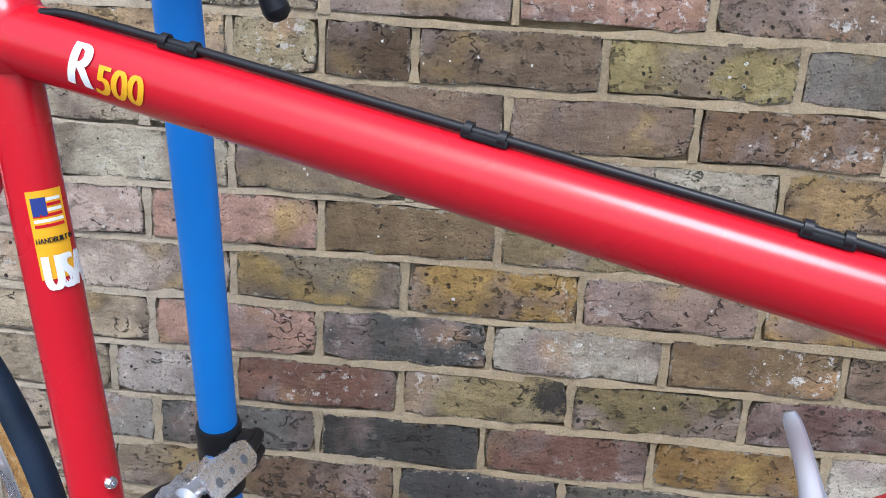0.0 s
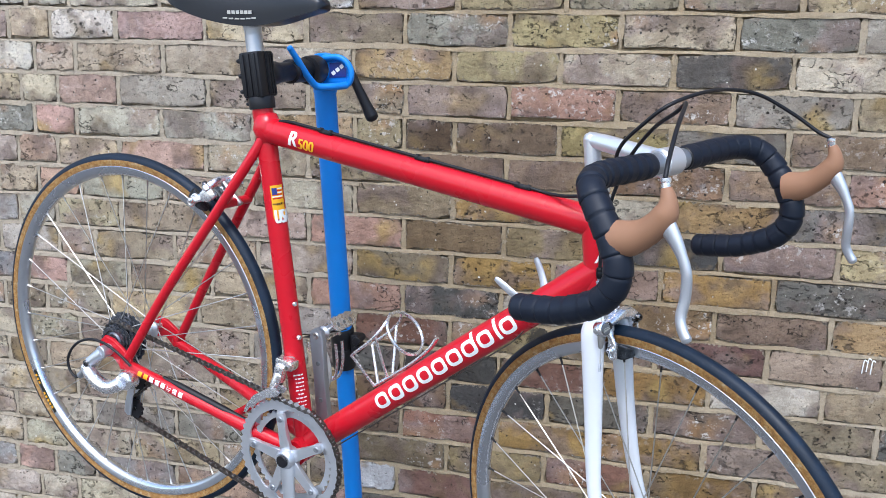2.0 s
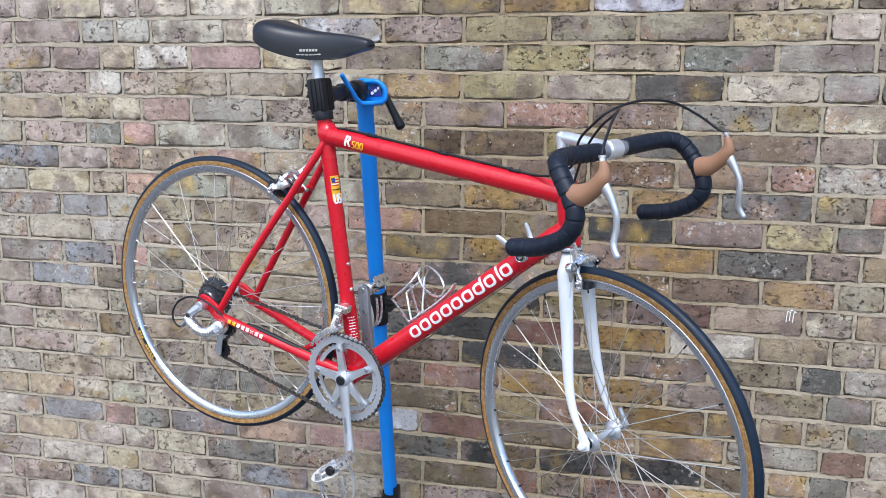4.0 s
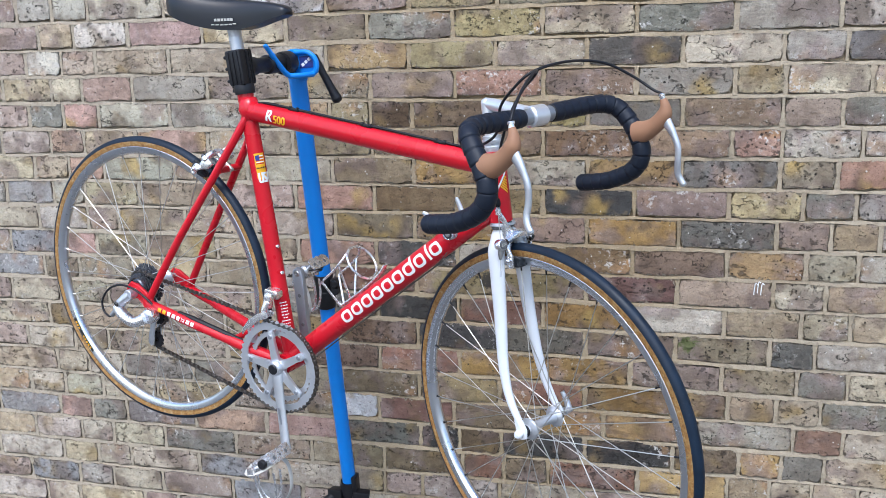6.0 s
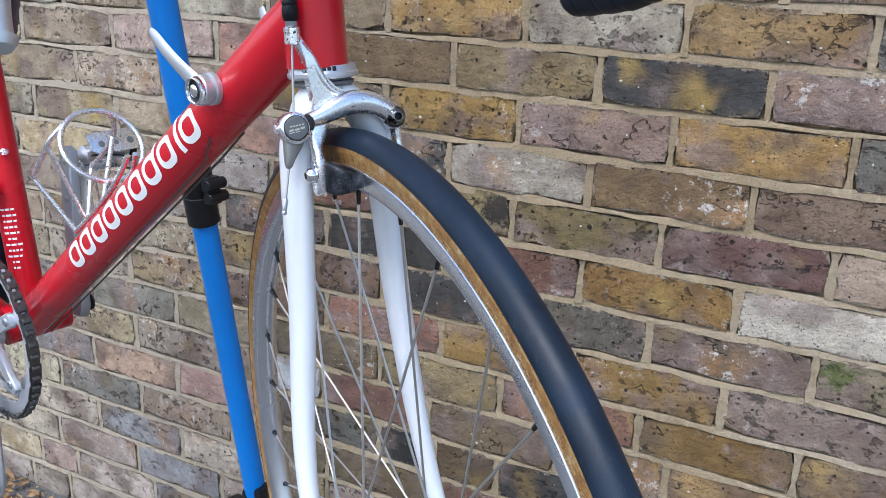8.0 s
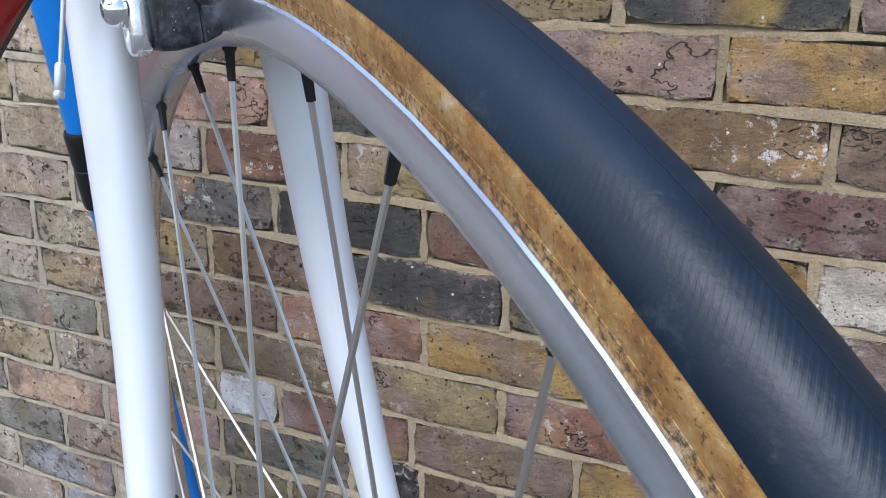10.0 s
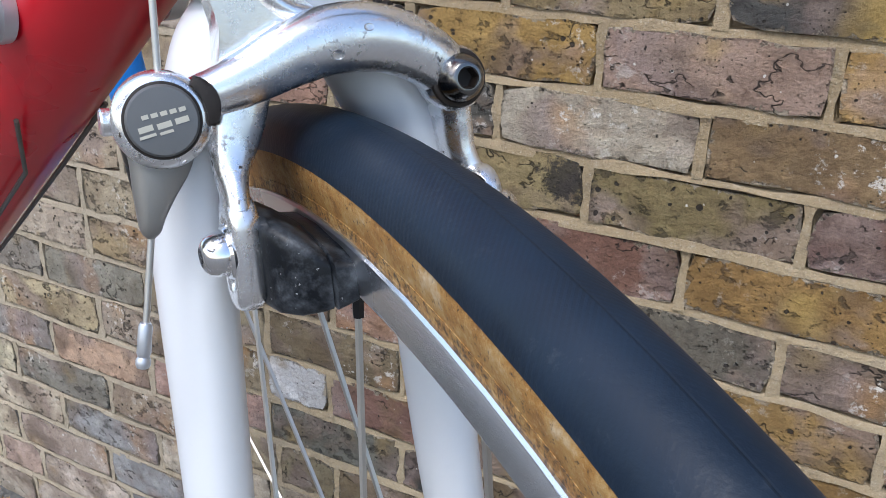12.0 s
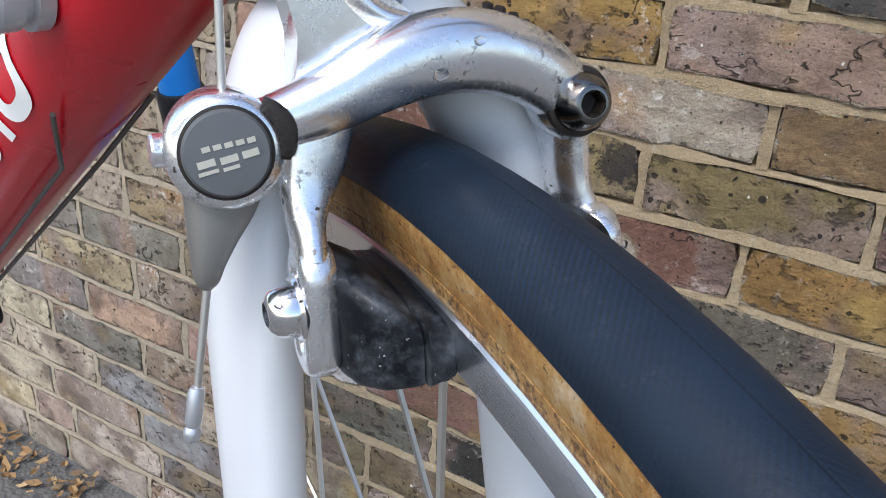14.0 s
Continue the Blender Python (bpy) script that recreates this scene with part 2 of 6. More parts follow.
def brick_material(name, per_island):
    """Weathered London stock brick: the tint set for each brick, patches of a second clay, pits, chipped and
    mortar-smeared rims.
    """
    m = material(name, (0.3, 0.2, 0.12), 0.9, spec=0.25)
    n = Nodes(m)
    geo = n.add("ShaderNodeNewGeometry")
    info = n.add("ShaderNodeObjectInfo")
    if per_island:
        rnd = geo.outputs["Random Per Island"]
        tint = n.ramp(rnd, [(0.0, (0.54, 0.46, 0.31)), (0.2, (0.36, 0.32, 0.27)), (0.4, (0.45, 0.34, 0.28)), (0.55, (0.56, 0.51, 0.43)),
                            (0.75, (0.48, 0.38, 0.25)), (0.92, (0.30, 0.295, 0.29))])
    else:
        rnd = info.outputs["Random"]
        tint = info.outputs["Color"]
    shift = n.add("ShaderNodeVectorMath", operation="ADD")
    n.link(geo.outputs["Position"], shift.inputs[0])
    comb = n.add("ShaderNodeCombineXYZ")
    n.link(n.math("MULTIPLY", rnd, 37.0), comb.inputs[0])
    n.link(n.math("MULTIPLY", rnd, 11.0), comb.inputs[2])
    n.link(comb.outputs[0], shift.inputs[1])
    v = shift.outputs[0]
    flat = n.add("ShaderNodeMapping")
    flat.inputs["Scale"].default_value = (1.0, 1.0, 1.45)
    n.link(v, flat.inputs[0])
    f = flat.outputs[0]
    # distance from the brick's rim, kept in its UV, made ragged
    uv = n.add("ShaderNodeTexCoord")
    sep = n.add("ShaderNodeSeparateXYZ")
    n.link(uv.outputs["UV"], sep.inputs[0])
    ragged = n.noise(v, 95, 5, 0.7)
    rim = n.math("MINIMUM", sep.outputs["X"], sep.outputs["Y"])
    rim = n.math("ADD", rim, n.step(ragged, 0.25, 0.75, -0.009, 0.009))
    # colour: soft patches of a second clay, then crisp detail over them
    second = n.ramp(n.noise(v, 5.0, 2), [(0.30, (0.48, 0.33, 0.10)), (0.44, (0.13, 0.095, 0.070)), (0.56, (0.27, 0.205, 0.185)), (0.70, (0.42, 0.24, 0.10))])
    col = n.mix(n.step(n.noise(v, 11, 3, 0.55), 0.48, 0.58, 0, 0.68), tint, second)
    col = n.mix(n.step(n.noise(v, 17, 4, 0.6), 0.44, 0.56, 0.45, 0.0), col, n.mix(1.0, col, (0.52, 0.47, 0.44), "MULTIPLY"))
    col = n.mix(n.step(n.noise(f, 34, 5, 0.6), 0.50, 0.62, 0, 0.5), col, n.mix(1.0, col, (1.34, 1.33, 1.29), "MULTIPLY"))
    mid = n.noise(v, 75, 6, 0.75)
    col = n.mix(n.step(mid, 0.47, 0.36, 0, 0.5), col, n.mix(1.0, col, (0.45, 0.40, 0.37), "MULTIPLY"))
    lime = n.math("MULTIPLY", n.step(n.noise(v, 55, 6, 0.75), 0.55, 0.60), n.step(n.noise(v, 5.0, 3), 0.52, 0.66, 0, 0.85))
    col = n.mix(lime, col, (0.62, 0.585, 0.53))
    smear = n.math("MULTIPLY", n.step(rim, 0.0005, 0.002, 1.0, 0.0), n.step(n.noise(v, 14, 3), 0.42, 0.54, 0.0, 0.9))
    col = n.mix(smear, col, (0.40, 0.335, 0.25))
    grain = n.noise(v, 380, 4, 0.8)
    col = n.mix(n.step(grain, 0.36, 0.64, 0.0, 1.0), n.mix(1.0, col, (0.86, 0.86, 0.86), "MULTIPLY"), n.mix(1.0, col, (1.16, 1.16, 1.16), "MULTIPLY"))
    # holes: small burnt-out pits, some bricks far more than others, white grains, and a few folds in the clay
    rough_one = n.step(n.math("FRACT", n.math("MULTIPLY", rnd, 13.7)), 0.25, 0.90)
    cell = n.add("ShaderNodeTexVoronoi", feature="F1")
    cell.inputs["Scale"].default_value = 100
    n.link(n.warped(v, 120, 0.006), cell.inputs["Vector"])
    lot = n.add("ShaderNodeSeparateColor")
    n.link(cell.outputs["Color"], lot.inputs[0])
    size = n.math("MULTIPLY", n.step(lot.outputs[0], 0.64, 1.0, 0.0, 0.33), n.step(rough_one, 0.0, 1.0, 0.6, 1.1))
    pits = n.step(n.math("SUBTRACT", cell.outputs["Distance"], size), -0.06, 0.0, 1.0, 0.0)
    fine_pits = n.math("MULTIPLY", n.step(n.voronoi(v, 170), 0.13, 0.20, 1.0, 0.0), n.step(n.noise(v, 17, 2), 0.53, 0.57))
    white = n.step(n.math("SUBTRACT", cell.outputs["Distance"], n.step(lot.outputs[1], 0.88, 1.0, 0.0, 0.26)), -0.06, 0.0, 0.9, 0.0)
    col = n.mix(white, col, (0.62, 0.59, 0.53))
    layer = n.noise(n.warped(f, 30, 0.016), 13, 4, 0.6)
    some = n.step(n.math("FRACT", n.math("MULTIPLY", rnd, 7.3)), 0.45, 0.95, 0.0, 0.07)
    fold = n.math("MULTIPLY", n.step(n.math("ABSOLUTE", n.math("SUBTRACT", layer, 0.5)), 0.003, 0.012, 1.0, 0.0), n.step(n.math("ADD", n.noise(v, 15, 3), some), 0.59, 0.615))
    chip = n.math("MULTIPLY", n.step(rim, -0.0015, 0.0005, 1.0, 0.0), n.step(n.noise(f, 22, 3), 0.50, 0.55))
    hollow = n.math("MULTIPLY", n.step(n.noise(n.warped(f, 60, 0.010), 45, 5, 0.65), 0.585, 0.625), n.step(rough_one, 0.35, 0.8, 0.0, 0.9))
    holes = n.math("MAXIMUM", n.math("MAXIMUM", pits, n.math("MULTIPLY", fine_pits, 0.7)), n.math("MAXIMUM", n.math("MULTIPLY", fold, 0.8), n.math("MAXIMUM", n.math("MULTIPLY", hollow, 0.7), n.math("MULTIPLY", chip, 0.6))))
    # shade in the holes and along the chipped rims is put into the colour
    col = n.mix(n.math("MULTIPLY", holes, 0.92), col, (0.022, 0.018, 0.015))
    # marks of their own: a burnt patch and a spot of moss
    for place, radius, stain in (((0.160, 1.2, 0.870), 0.030, (0.018, 0.018, 0.020)), ((0.67, 1.2, 0.72), 0.02, (0.10, 0.12, 0.035))):
        d = n.add("ShaderNodeVectorMath", operation="DISTANCE")
        n.link(geo.outputs["Position"], d.inputs[0])
        d.inputs[1].default_value = place
        far = n.math("ADD", d.outputs["Value"], n.step(mid, 0.3, 0.7, -0.02, 0.02))
        col = n.mix(n.step(far, radius * 0.7, radius * 1.2, 0.85, 0.0), col, stain)
    n.base(col)
    h = n.math("ADD", n.math("MULTIPLY", mid, 0.45), n.math("MULTIPLY", grain, 0.10))
    h = n.math("ADD", h, n.math("MULTIPLY", layer, 1.0))
    h = n.math("ADD", h, n.step(rim, -0.002, 0.002, 0.0, 0.30))
    h = n.math("SUBTRACT", h, n.math("MULTIPLY", holes, 0.6))
    n.bump(h, 1.0, 0.011)
    n.rough(n.step(mid, 0.3, 0.7, 0.75, 0.97))
    return m


def mortar_material():
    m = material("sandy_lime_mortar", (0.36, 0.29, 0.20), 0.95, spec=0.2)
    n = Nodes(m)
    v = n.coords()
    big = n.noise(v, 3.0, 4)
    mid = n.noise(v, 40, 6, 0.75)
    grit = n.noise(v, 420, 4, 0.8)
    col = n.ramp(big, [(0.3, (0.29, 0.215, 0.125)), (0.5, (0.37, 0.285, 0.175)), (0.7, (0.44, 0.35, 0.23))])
    # lightened by position towards both ends of the wall, to bring up their brightness
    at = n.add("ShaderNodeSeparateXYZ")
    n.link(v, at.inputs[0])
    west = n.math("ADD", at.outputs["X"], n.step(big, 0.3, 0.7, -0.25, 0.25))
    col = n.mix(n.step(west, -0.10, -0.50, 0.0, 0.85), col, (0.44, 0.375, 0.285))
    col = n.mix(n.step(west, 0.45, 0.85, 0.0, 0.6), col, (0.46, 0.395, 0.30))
    col = n.mix(n.step(mid, 0.50, 0.68, 0, 0.55), col, (0.19, 0.155, 0.11))
    col = n.mix(n.step(n.noise(v, 70, 5, 0.7), 0.55, 0.68, 0, 0.5), col, (0.45, 0.385, 0.29))
    col = n.mix(n.step(grit, 0.56, 0.68, 0, 0.55), col, (0.58, 0.52, 0.42))
    col = n.mix(n.step(grit, 0.42, 0.30, 0, 0.6), col, (0.10, 0.08, 0.06))
    n.base(col)
    n.bump(n.math("ADD", mid, n.math("MULTIPLY", grit, 0.3)), 0.9, 0.008)
    return m


BRICK, BRICK_FAR, MORTAR = brick_material("stock_brick", False), brick_material("stock_brick_far", True), mortar_material()


def ground_material():
    m = material("damp_tarmac", (0.06, 0.06, 0.058), 0.9)
    n = Nodes(m)
    v = n.coords()
    big = n.noise(v, 2.0, 5)
    stone = n.voronoi(v, 120)
    c = n.ramp(big, [(0.3, (0.10, 0.097, 0.09)), (0.6, (0.17, 0.165, 0.155)), (0.8, (0.24, 0.23, 0.21))])
    n.base(n.mix(n.step(stone, 0.1, 0.5, 0, 0.6), c, (0.08, 0.078, 0.075)))
    n.bump(stone, 0.6, 0.006)
    return m


def leaf_material():
    m = material("dead_leaf", (0.35, 0.18, 0.06), 0.7)
    n = Nodes(m)
    geo = n.add("ShaderNodeNewGeometry")
    n.base(n.ramp(geo.outputs["Random Per Island"], [(0.0, (0.20, 0.11, 0.045)), (0.4, (0.32, 0.19, 0.075)), (0.7, (0.10, 0.06, 0.03)), (1.0, (0.42, 0.29, 0.14))]))
    return m


TARMAC, LEAF = ground_material(), leaf_material()


# ---- mesh helpers ----
def finish(bm, name, mat, sharp=38):
    me = bpy.data.meshes.new(name)
    bmesh.ops.recalc_face_normals(bm, faces=bm.faces)
    bm.to_mesh(me)
    bm.free()
    me.materials.append(mat)
    me.polygons.foreach_set("use_smooth", [True] * len(me.polygons))
    me.set_sharp_from_angle(angle=radians(sharp))
    return me


def part(name, bm, mat, parent, label="", sharp=38):
    """Links a bmesh as one mesh object under a thing or a part."""
    ob = new(name, finish(bm, name, mat, sharp))
    ob.parent = parent
    if label:
        ob["label"] = label
    return ob


def catmull(pts, n=8):
    """A smooth line through the points."""
    pts = [Vector(p) for p in pts]
    if len(pts) < 3:
        return pts
    ext = [2 * pts[0] - pts[1]] + pts + [2 * pts[-1] - pts[-2]]
    out = []
    for i in range(len(pts) - 1):
        a, b, c, d = ext[i:i + 4]
        for k in range(n):
            t = k / n
            out.append(0.5 * (2 * b + (c - a) * t + (2 * a - 5 * b + 4 * c - d) * t * t + (3 * b - a - 3 * c + d) * t ** 3))
    out.append(pts[-1])
    return out


def sweep(bm, pts, radius, seg=12, flat=1.0, up=None, caps=True, closed=False, twist=0.0, square=1.0):
    """A tube along the points. radius: one number or one per point; flat: height over width of its section; square: below 1 fills its corners."""
    def fill(q):
        return math.copysign(abs(q) ** square, q)
    pts = [Vector(p) for p in pts]
    n = len(pts)
    rad = [radius] * n if isinstance(radius, (int, float)) else list(radius)
    fl = [flat] * n if isinstance(flat, (int, float)) else list(flat)
    rings, side = [], None
    for i, p in enumerate(pts):
        if closed:
            d = (pts[(i + 1) % n] - pts[i - 1]).normalized()
        else:
            d = (pts[min(i + 1, n - 1)] - pts[max(i - 1, 0)]).normalized()
        if up is not None:
            side = Vector(up).cross(d)
            if side.length < 1e-6:
                side = d.orthogonal()
        elif side is None:
            side = d.orthogonal()
        side = (side - d * side.dot(d)).normalized()
        over = d.cross(side)
        rings.append([bm.verts.new(p + side * fill(math.cos(a)) * rad[i] + over * fill(math.sin(a)) * rad[i] * fl[i])
                      for a in (2 * math.pi * k / seg + twist for k in range(seg))])
    m = n if closed else n - 1
    for i in range(m):
        a, b = rings[i], rings[(i + 1) % n]
        for k in range(seg):
            bm.faces.new((a[k], a[(k + 1) % seg], b[(k + 1) % seg], b[k]))
    if caps and not closed:
        bm.faces.new(rings[0][::-1])
        bm.faces.new(rings[-1])
    return bm


def tube(pts, radius, seg=12, **kw):
    return sweep(bmesh.new(), pts, radius, seg, **kw)


def lathe(bm, profile, m=Matrix(), seg=32, closed=False):
    """Turns (radius, height) points round the z axis of m."""
    rings = []
    for r, h in profile:
        if r < 1e-7:
            rings.append([bm.verts.new(m @ Vector((0, 0, h)))])
        else:
            rings.append([bm.verts.new(m @ Vector((r * math.cos(a), r * math.sin(a), h))) for a in (2 * math.pi * k / seg for k in range(seg))])
    pairs = list(zip(rings, rings[1:]))
    if closed:
        pairs.append((rings[-1], rings[0]))
    for a, b in pairs:
        for k in range(seg):
            q = [a[k % len(a)], a[(k + 1) % len(a)], b[(k + 1) % len(b)], b[k % len(b)]]
            q = list(dict.fromkeys(q))
            if len(q) > 2:
                bm.faces.new(q)
    return bm


def axis(origin, direction, up=(0, 0, 1)):
    """A matrix at origin whose z axis points along direction."""
    z = Vector(direction).normalized()
    x = Vector(up).cross(z)
    if x.length < 1e-5:
        x = Vector((1, 0, 0)).cross(z)
    x.normalize()
    y = z.cross(x)
    return Matrix.Translation(origin) @ Matrix((x, y, z)).transposed().to_4x4()


def box(bm, m, sx, sy, sz, bevel=0.0, seg=2):
    r = bmesh.ops.create_cube(bm, size=1, matrix=m @ Matrix.Diagonal((sx, sy, sz, 1)))
    if bevel:
        es = list({e for v in r["verts"] for e in v.link_edges})
        bmesh.ops.bevel(bm, geom=es, offset=bevel, segments=seg, affect="EDGES", profile=0.6)
    return bm


def slab(bm, outline, m, thick, bevel=0.0):
    """A flat plate: a 2D outline in the xy plane of m, thick along its z."""
    lo = [bm.verts.new(m @ Vector((x, y, -thick / 2))) for x, y in outline]
    hi = [bm.verts.new(m @ Vector((x, y, thick / 2))) for x, y in outline]
    n = len(outline)
    fs = [bm.faces.new(lo[::-1]), bm.faces.new(hi)]
    for i in range(n):
        bm.faces.new((lo[i], lo[(i + 1) % n], hi[(i + 1) % n], hi[i]))
    if bevel:
        es = list({e for f in fs for e in f.edges})
        bmesh.ops.bevel(bm, geom=es, offset=bevel, segments=2, affect="EDGES", profile=0.6)
    return bm


def rounded(w, h, r, n=5):
    """The outline of a rounded rectangle round the origin."""
    out = []
    for cx, cy, a0 in ((w / 2 - r, h / 2 - r, 0), (-w / 2 + r, h / 2 - r, 90), (-w / 2 + r, -h / 2 + r, 180), (w / 2 - r, -h / 2 + r, 270)):
        for k in range(n + 1):
            a = radians(a0 + 90 * k / n)
            out.append((cx + r * math.cos(a), cy + r * math.sin(a)))
    return out


def moved(bm, m):
    bmesh.ops.transform(bm, matrix=m, verts=bm.verts)
    return bm


# ---- the wall: courses of stock brick, 75 mm to a course ----
WALL_Y, COURSE = 1.2, 0.075
rng = random.Random(7)
# Tints of the bricks.
TINTS = {
    "y": (0.350, 0.268, 0.132), "o": (0.360, 0.222, 0.082), "b": (0.190, 0.122, 0.072), "r": (0.325, 0.172, 0.122), "p": (0.275, 0.190, 0.142),
    "g": (0.205, 0.186, 0.150), "d": (0.082, 0.076, 0.070), "w": (0.420, 0.370, 0.290), "l": (0.385, 0.318, 0.222), "k": (0.250, 0.184, 0.106), "z": (0.70, 0.69, 0.67), "m": (0.180, 0.088, 0.074),
}
STRETCHER, THREE_QUARTER, HEADER = 0.229, 0.17, 0.1125
# The bond by course: upper case stretchers, lower case headers, a dot for a three-quarter bat, < and > for a tight or wide joint.
BOND = {
    22: (-1.44, "k.w>>w<.lW>LYK<O>>ZK<.y>k"),
    21: (-1.46, "O>gw>W>LZ>L>LW<KY>lp"),
    20: (-1.56, "W.ky>.wRK>BK>Y<OG.g>l"),
    19: (-1.44, "Kw>k<K>>PWOK>LDL>gd"),
    18: (-1.53, "Y.y<l<.rG>B<B>>P>RD>D<.y>l"),
    17: (-1.45, "Ld>rWG>O>>KOB<K>>B<p>>g"),
    16: (-1.56, "Y>.l<r>.y<R>KK>BBR>>W<.b>w"),
    15: (-1.45, "Wy>rGKw>>Y<Y>W<.y<O<G<l>r"),
    14: (-1.56, "W.k<w.y>>K>P<P>D>B<D>P.yg>g"),
    13: (-1.46, "D>.w<k<K<K<.l>>O>>O>>K>Y>G>p<k"),
    12: (-1.57, "Z>.l>r>.w<KYR>G>>WP<B>.o>ll"),
    11: (-1.46, "Z>b>.k>>Y>K<.wR>YW<r>k>Bl<.k"),
    10: (-1.58, "K.k.lK>>K<.g<.k>>.d<DK<oW>.kll"),
    9: (-1.46, "K>bK>>KK<O<.k<g<d>>G<K>>.l>>d.w"),
    8: (-1.55, "K>.d<k>>.k<Lo>K>>k<.o>>O>>k<.o<B<.kg>k"),
    7: (-1.68, "K>L<l>l>DD>K>>B<pyR>>O<b>>k<l<.g"),
    6: (-1.50, ".d>w>>w>>.l>>Y>>K<k>z<R<K>>.o<O>>Wr>l"),
    5: (-1.68, "RR<r>>gD>RR>>D<d>kDD.b<o<g<.g"),
    4: (-1.56, "K>.d<l>.l>D>K>>k<kKr>k>R>O<k<l<l"),
    3: (-1.70, "LK>>b>kL>RB>>klD<R>K<.o"),
    2: (-1.59, "K.g>>l.g>G>L<.k>>B<K<O"),
    1: (-1.54, "Lk>>K<l>>G<K"),
    0: (-1.58, "kL>>Wk>K<L"),
}


def brick_mesh(name, length, seed):
    """A worn brick: a buckled face with a ragged rim, and a skirt into the joint. Its UV holds the distance from the rim."""
    r = random.Random(seed)
    nx, nz = 6, 3
    L, H = length - 0.0100, COURSE - 0.0098
    bm = bmesh.new()
    uv = bm.loops.layers.uv.new("rim")
    grid, rim = [], {}
    for i in range(nx + 1):
        col = []
        for k in range(nz + 1):
            x, z = (i / nx - 0.5) * L, (k / nz - 0.5) * H
            edge = i in (0, nx) or k in (0, nz)
            corner = i in (0, nx) and k in (0, nz)
            if 0 < i < nx:
                x += r.uniform(-0.004, 0.004)
            x += r.uniform(-0.0016, 0.0016)
            z += r.uniform(-0.0030, 0.0026)
            if corner:
                x -= math.copysign(0.0062, x) * r.random()
                z -= math.copysign(0.0048, z) * r.random()
            y = r.uniform(-0.0012, 0.0016) if edge else r.uniform(-0.0028, 0.0010)
            vert = bm.verts.new((x, y, z))
            rim[vert] = (min(i, nx - i) / nx * L, min(k, nz - k) / nz * H)
            col.append(vert)
        grid.append(col)
    for i in range(nx):
        for k in range(nz):
            bm.faces.new((grid[i][k], grid[i + 1][k], grid[i + 1][k + 1], grid[i][k + 1]))
    ring = [grid[i][0] for i in range(nx + 1)] + [grid[nx][k] for k in range(1, nz + 1)] + [grid[i][nz] for i in range(nx - 1, -1, -1)] + [grid[0][k] for k in range(nz - 1, 0, -1)]
    back = [bm.verts.new((v.co.x * 1.004, 0.02, v.co.z * 1.01)) for v in ring]
    for a in range(len(ring)):
        b = (a + 1) % len(ring)
        bm.faces.new((ring[b], ring[a], back[a], back[b]))
    for f in bm.faces:
        for lp in f.loops:
            lp[uv].uv = rim.get(lp.vert, (0.0, 0.0))
    return finish(bm, name, BRICK, 50)


# The middle of the wall is plain stretcher bond: from where, and the tints brick by brick (lower case for a half brick).
MIDDLE = {
    21: (-0.275, "PYLLY"), 20: (-0.390, "BGYLDG"), 19: (-0.280, "OYLDL"), 18: (-0.387, "KPRBGy"),
    17: (-0.275, "ybBYGB"), 16: (-0.387, "KBPBBr"), 15: (-0.275, "KOWOD"), 14: (-0.387, "RBKDP"), 13: (-0.275, "KOPOD"), 12: (-0.387, "RDWBB"),
    11: (-0.275, "RYYMP"), 10: (-0.387, "DDROW"), 9: (-0.275, "BDGPK"), 8: (-0.387, "BROOP"), 7: (-0.275, "KYRO"),
}


def course_bricks(c):
    """(left end, right end, tint) of the bricks of course c: the bond as laid, and a like bond beyond it."""
    start, text = BOND.get(c, (None, ""))
    out = []
    if not text:
        start, text = -1.4 + rng.uniform(0, 0.2), ""
    x, bat = start, False
    for ch in text:
        if ch in "<>":
            x += 0.01 if ch == ">" else -0.01
            continue
        if ch == ".":
            bat = True
            continue
        ln = STRETCHER if ch.isupper() else THREE_QUARTER if bat else HEADER
        bat = False
        out.append((x + ln / 2, ln, ch.lower()))
        x += ln
    kinds = "yobrpgdwlk"
    while x < 3.6:
        ln = STRETCHER if rng.random() < 0.72 else HEADER
        out.append((x + ln / 2, ln, rng.choice(kinds)))
        x += ln
    x = start
    while x > -3.6:
        ln = STRETCHER if rng.random() < 0.72 else HEADER
        out.append((x - ln / 2, ln, rng.choice(kinds)))
        x -= ln
    row = sorted([x - ln / 2, x + ln / 2, tint] for x, ln, tint in out)
    if c in MIDDLE:
        first, tints = MIDDLE[c]
        mid, x = [], first
        for ch in tints:
            ln = 0.2285 if ch.isupper() else 0.114
            mid.append([x, x + ln, ch.lower()])
            x += ln
        left = [b for b in row if (b[0] + b[1]) / 2 < first - 0.03]
        right = [b for b in row if (b[0] + b[1]) / 2 > x + 0.03]
        left[-1][1], right[0][0] = first, x
        row = left + mid + right
    # neighbours share their joint, and an overlong brick is two
    for a, b in zip(row, row[1:]):
        a[1] = b[0] = (a[1] + b[0]) / 2
    cut = []
    for a, b, tint in row:
        if b - a > 0.275:
            cut += [(a, (a + b) / 2, tint), ((a + b) / 2, b, tint)]
        else:
            cut.append((a, b, tint))
    return cut


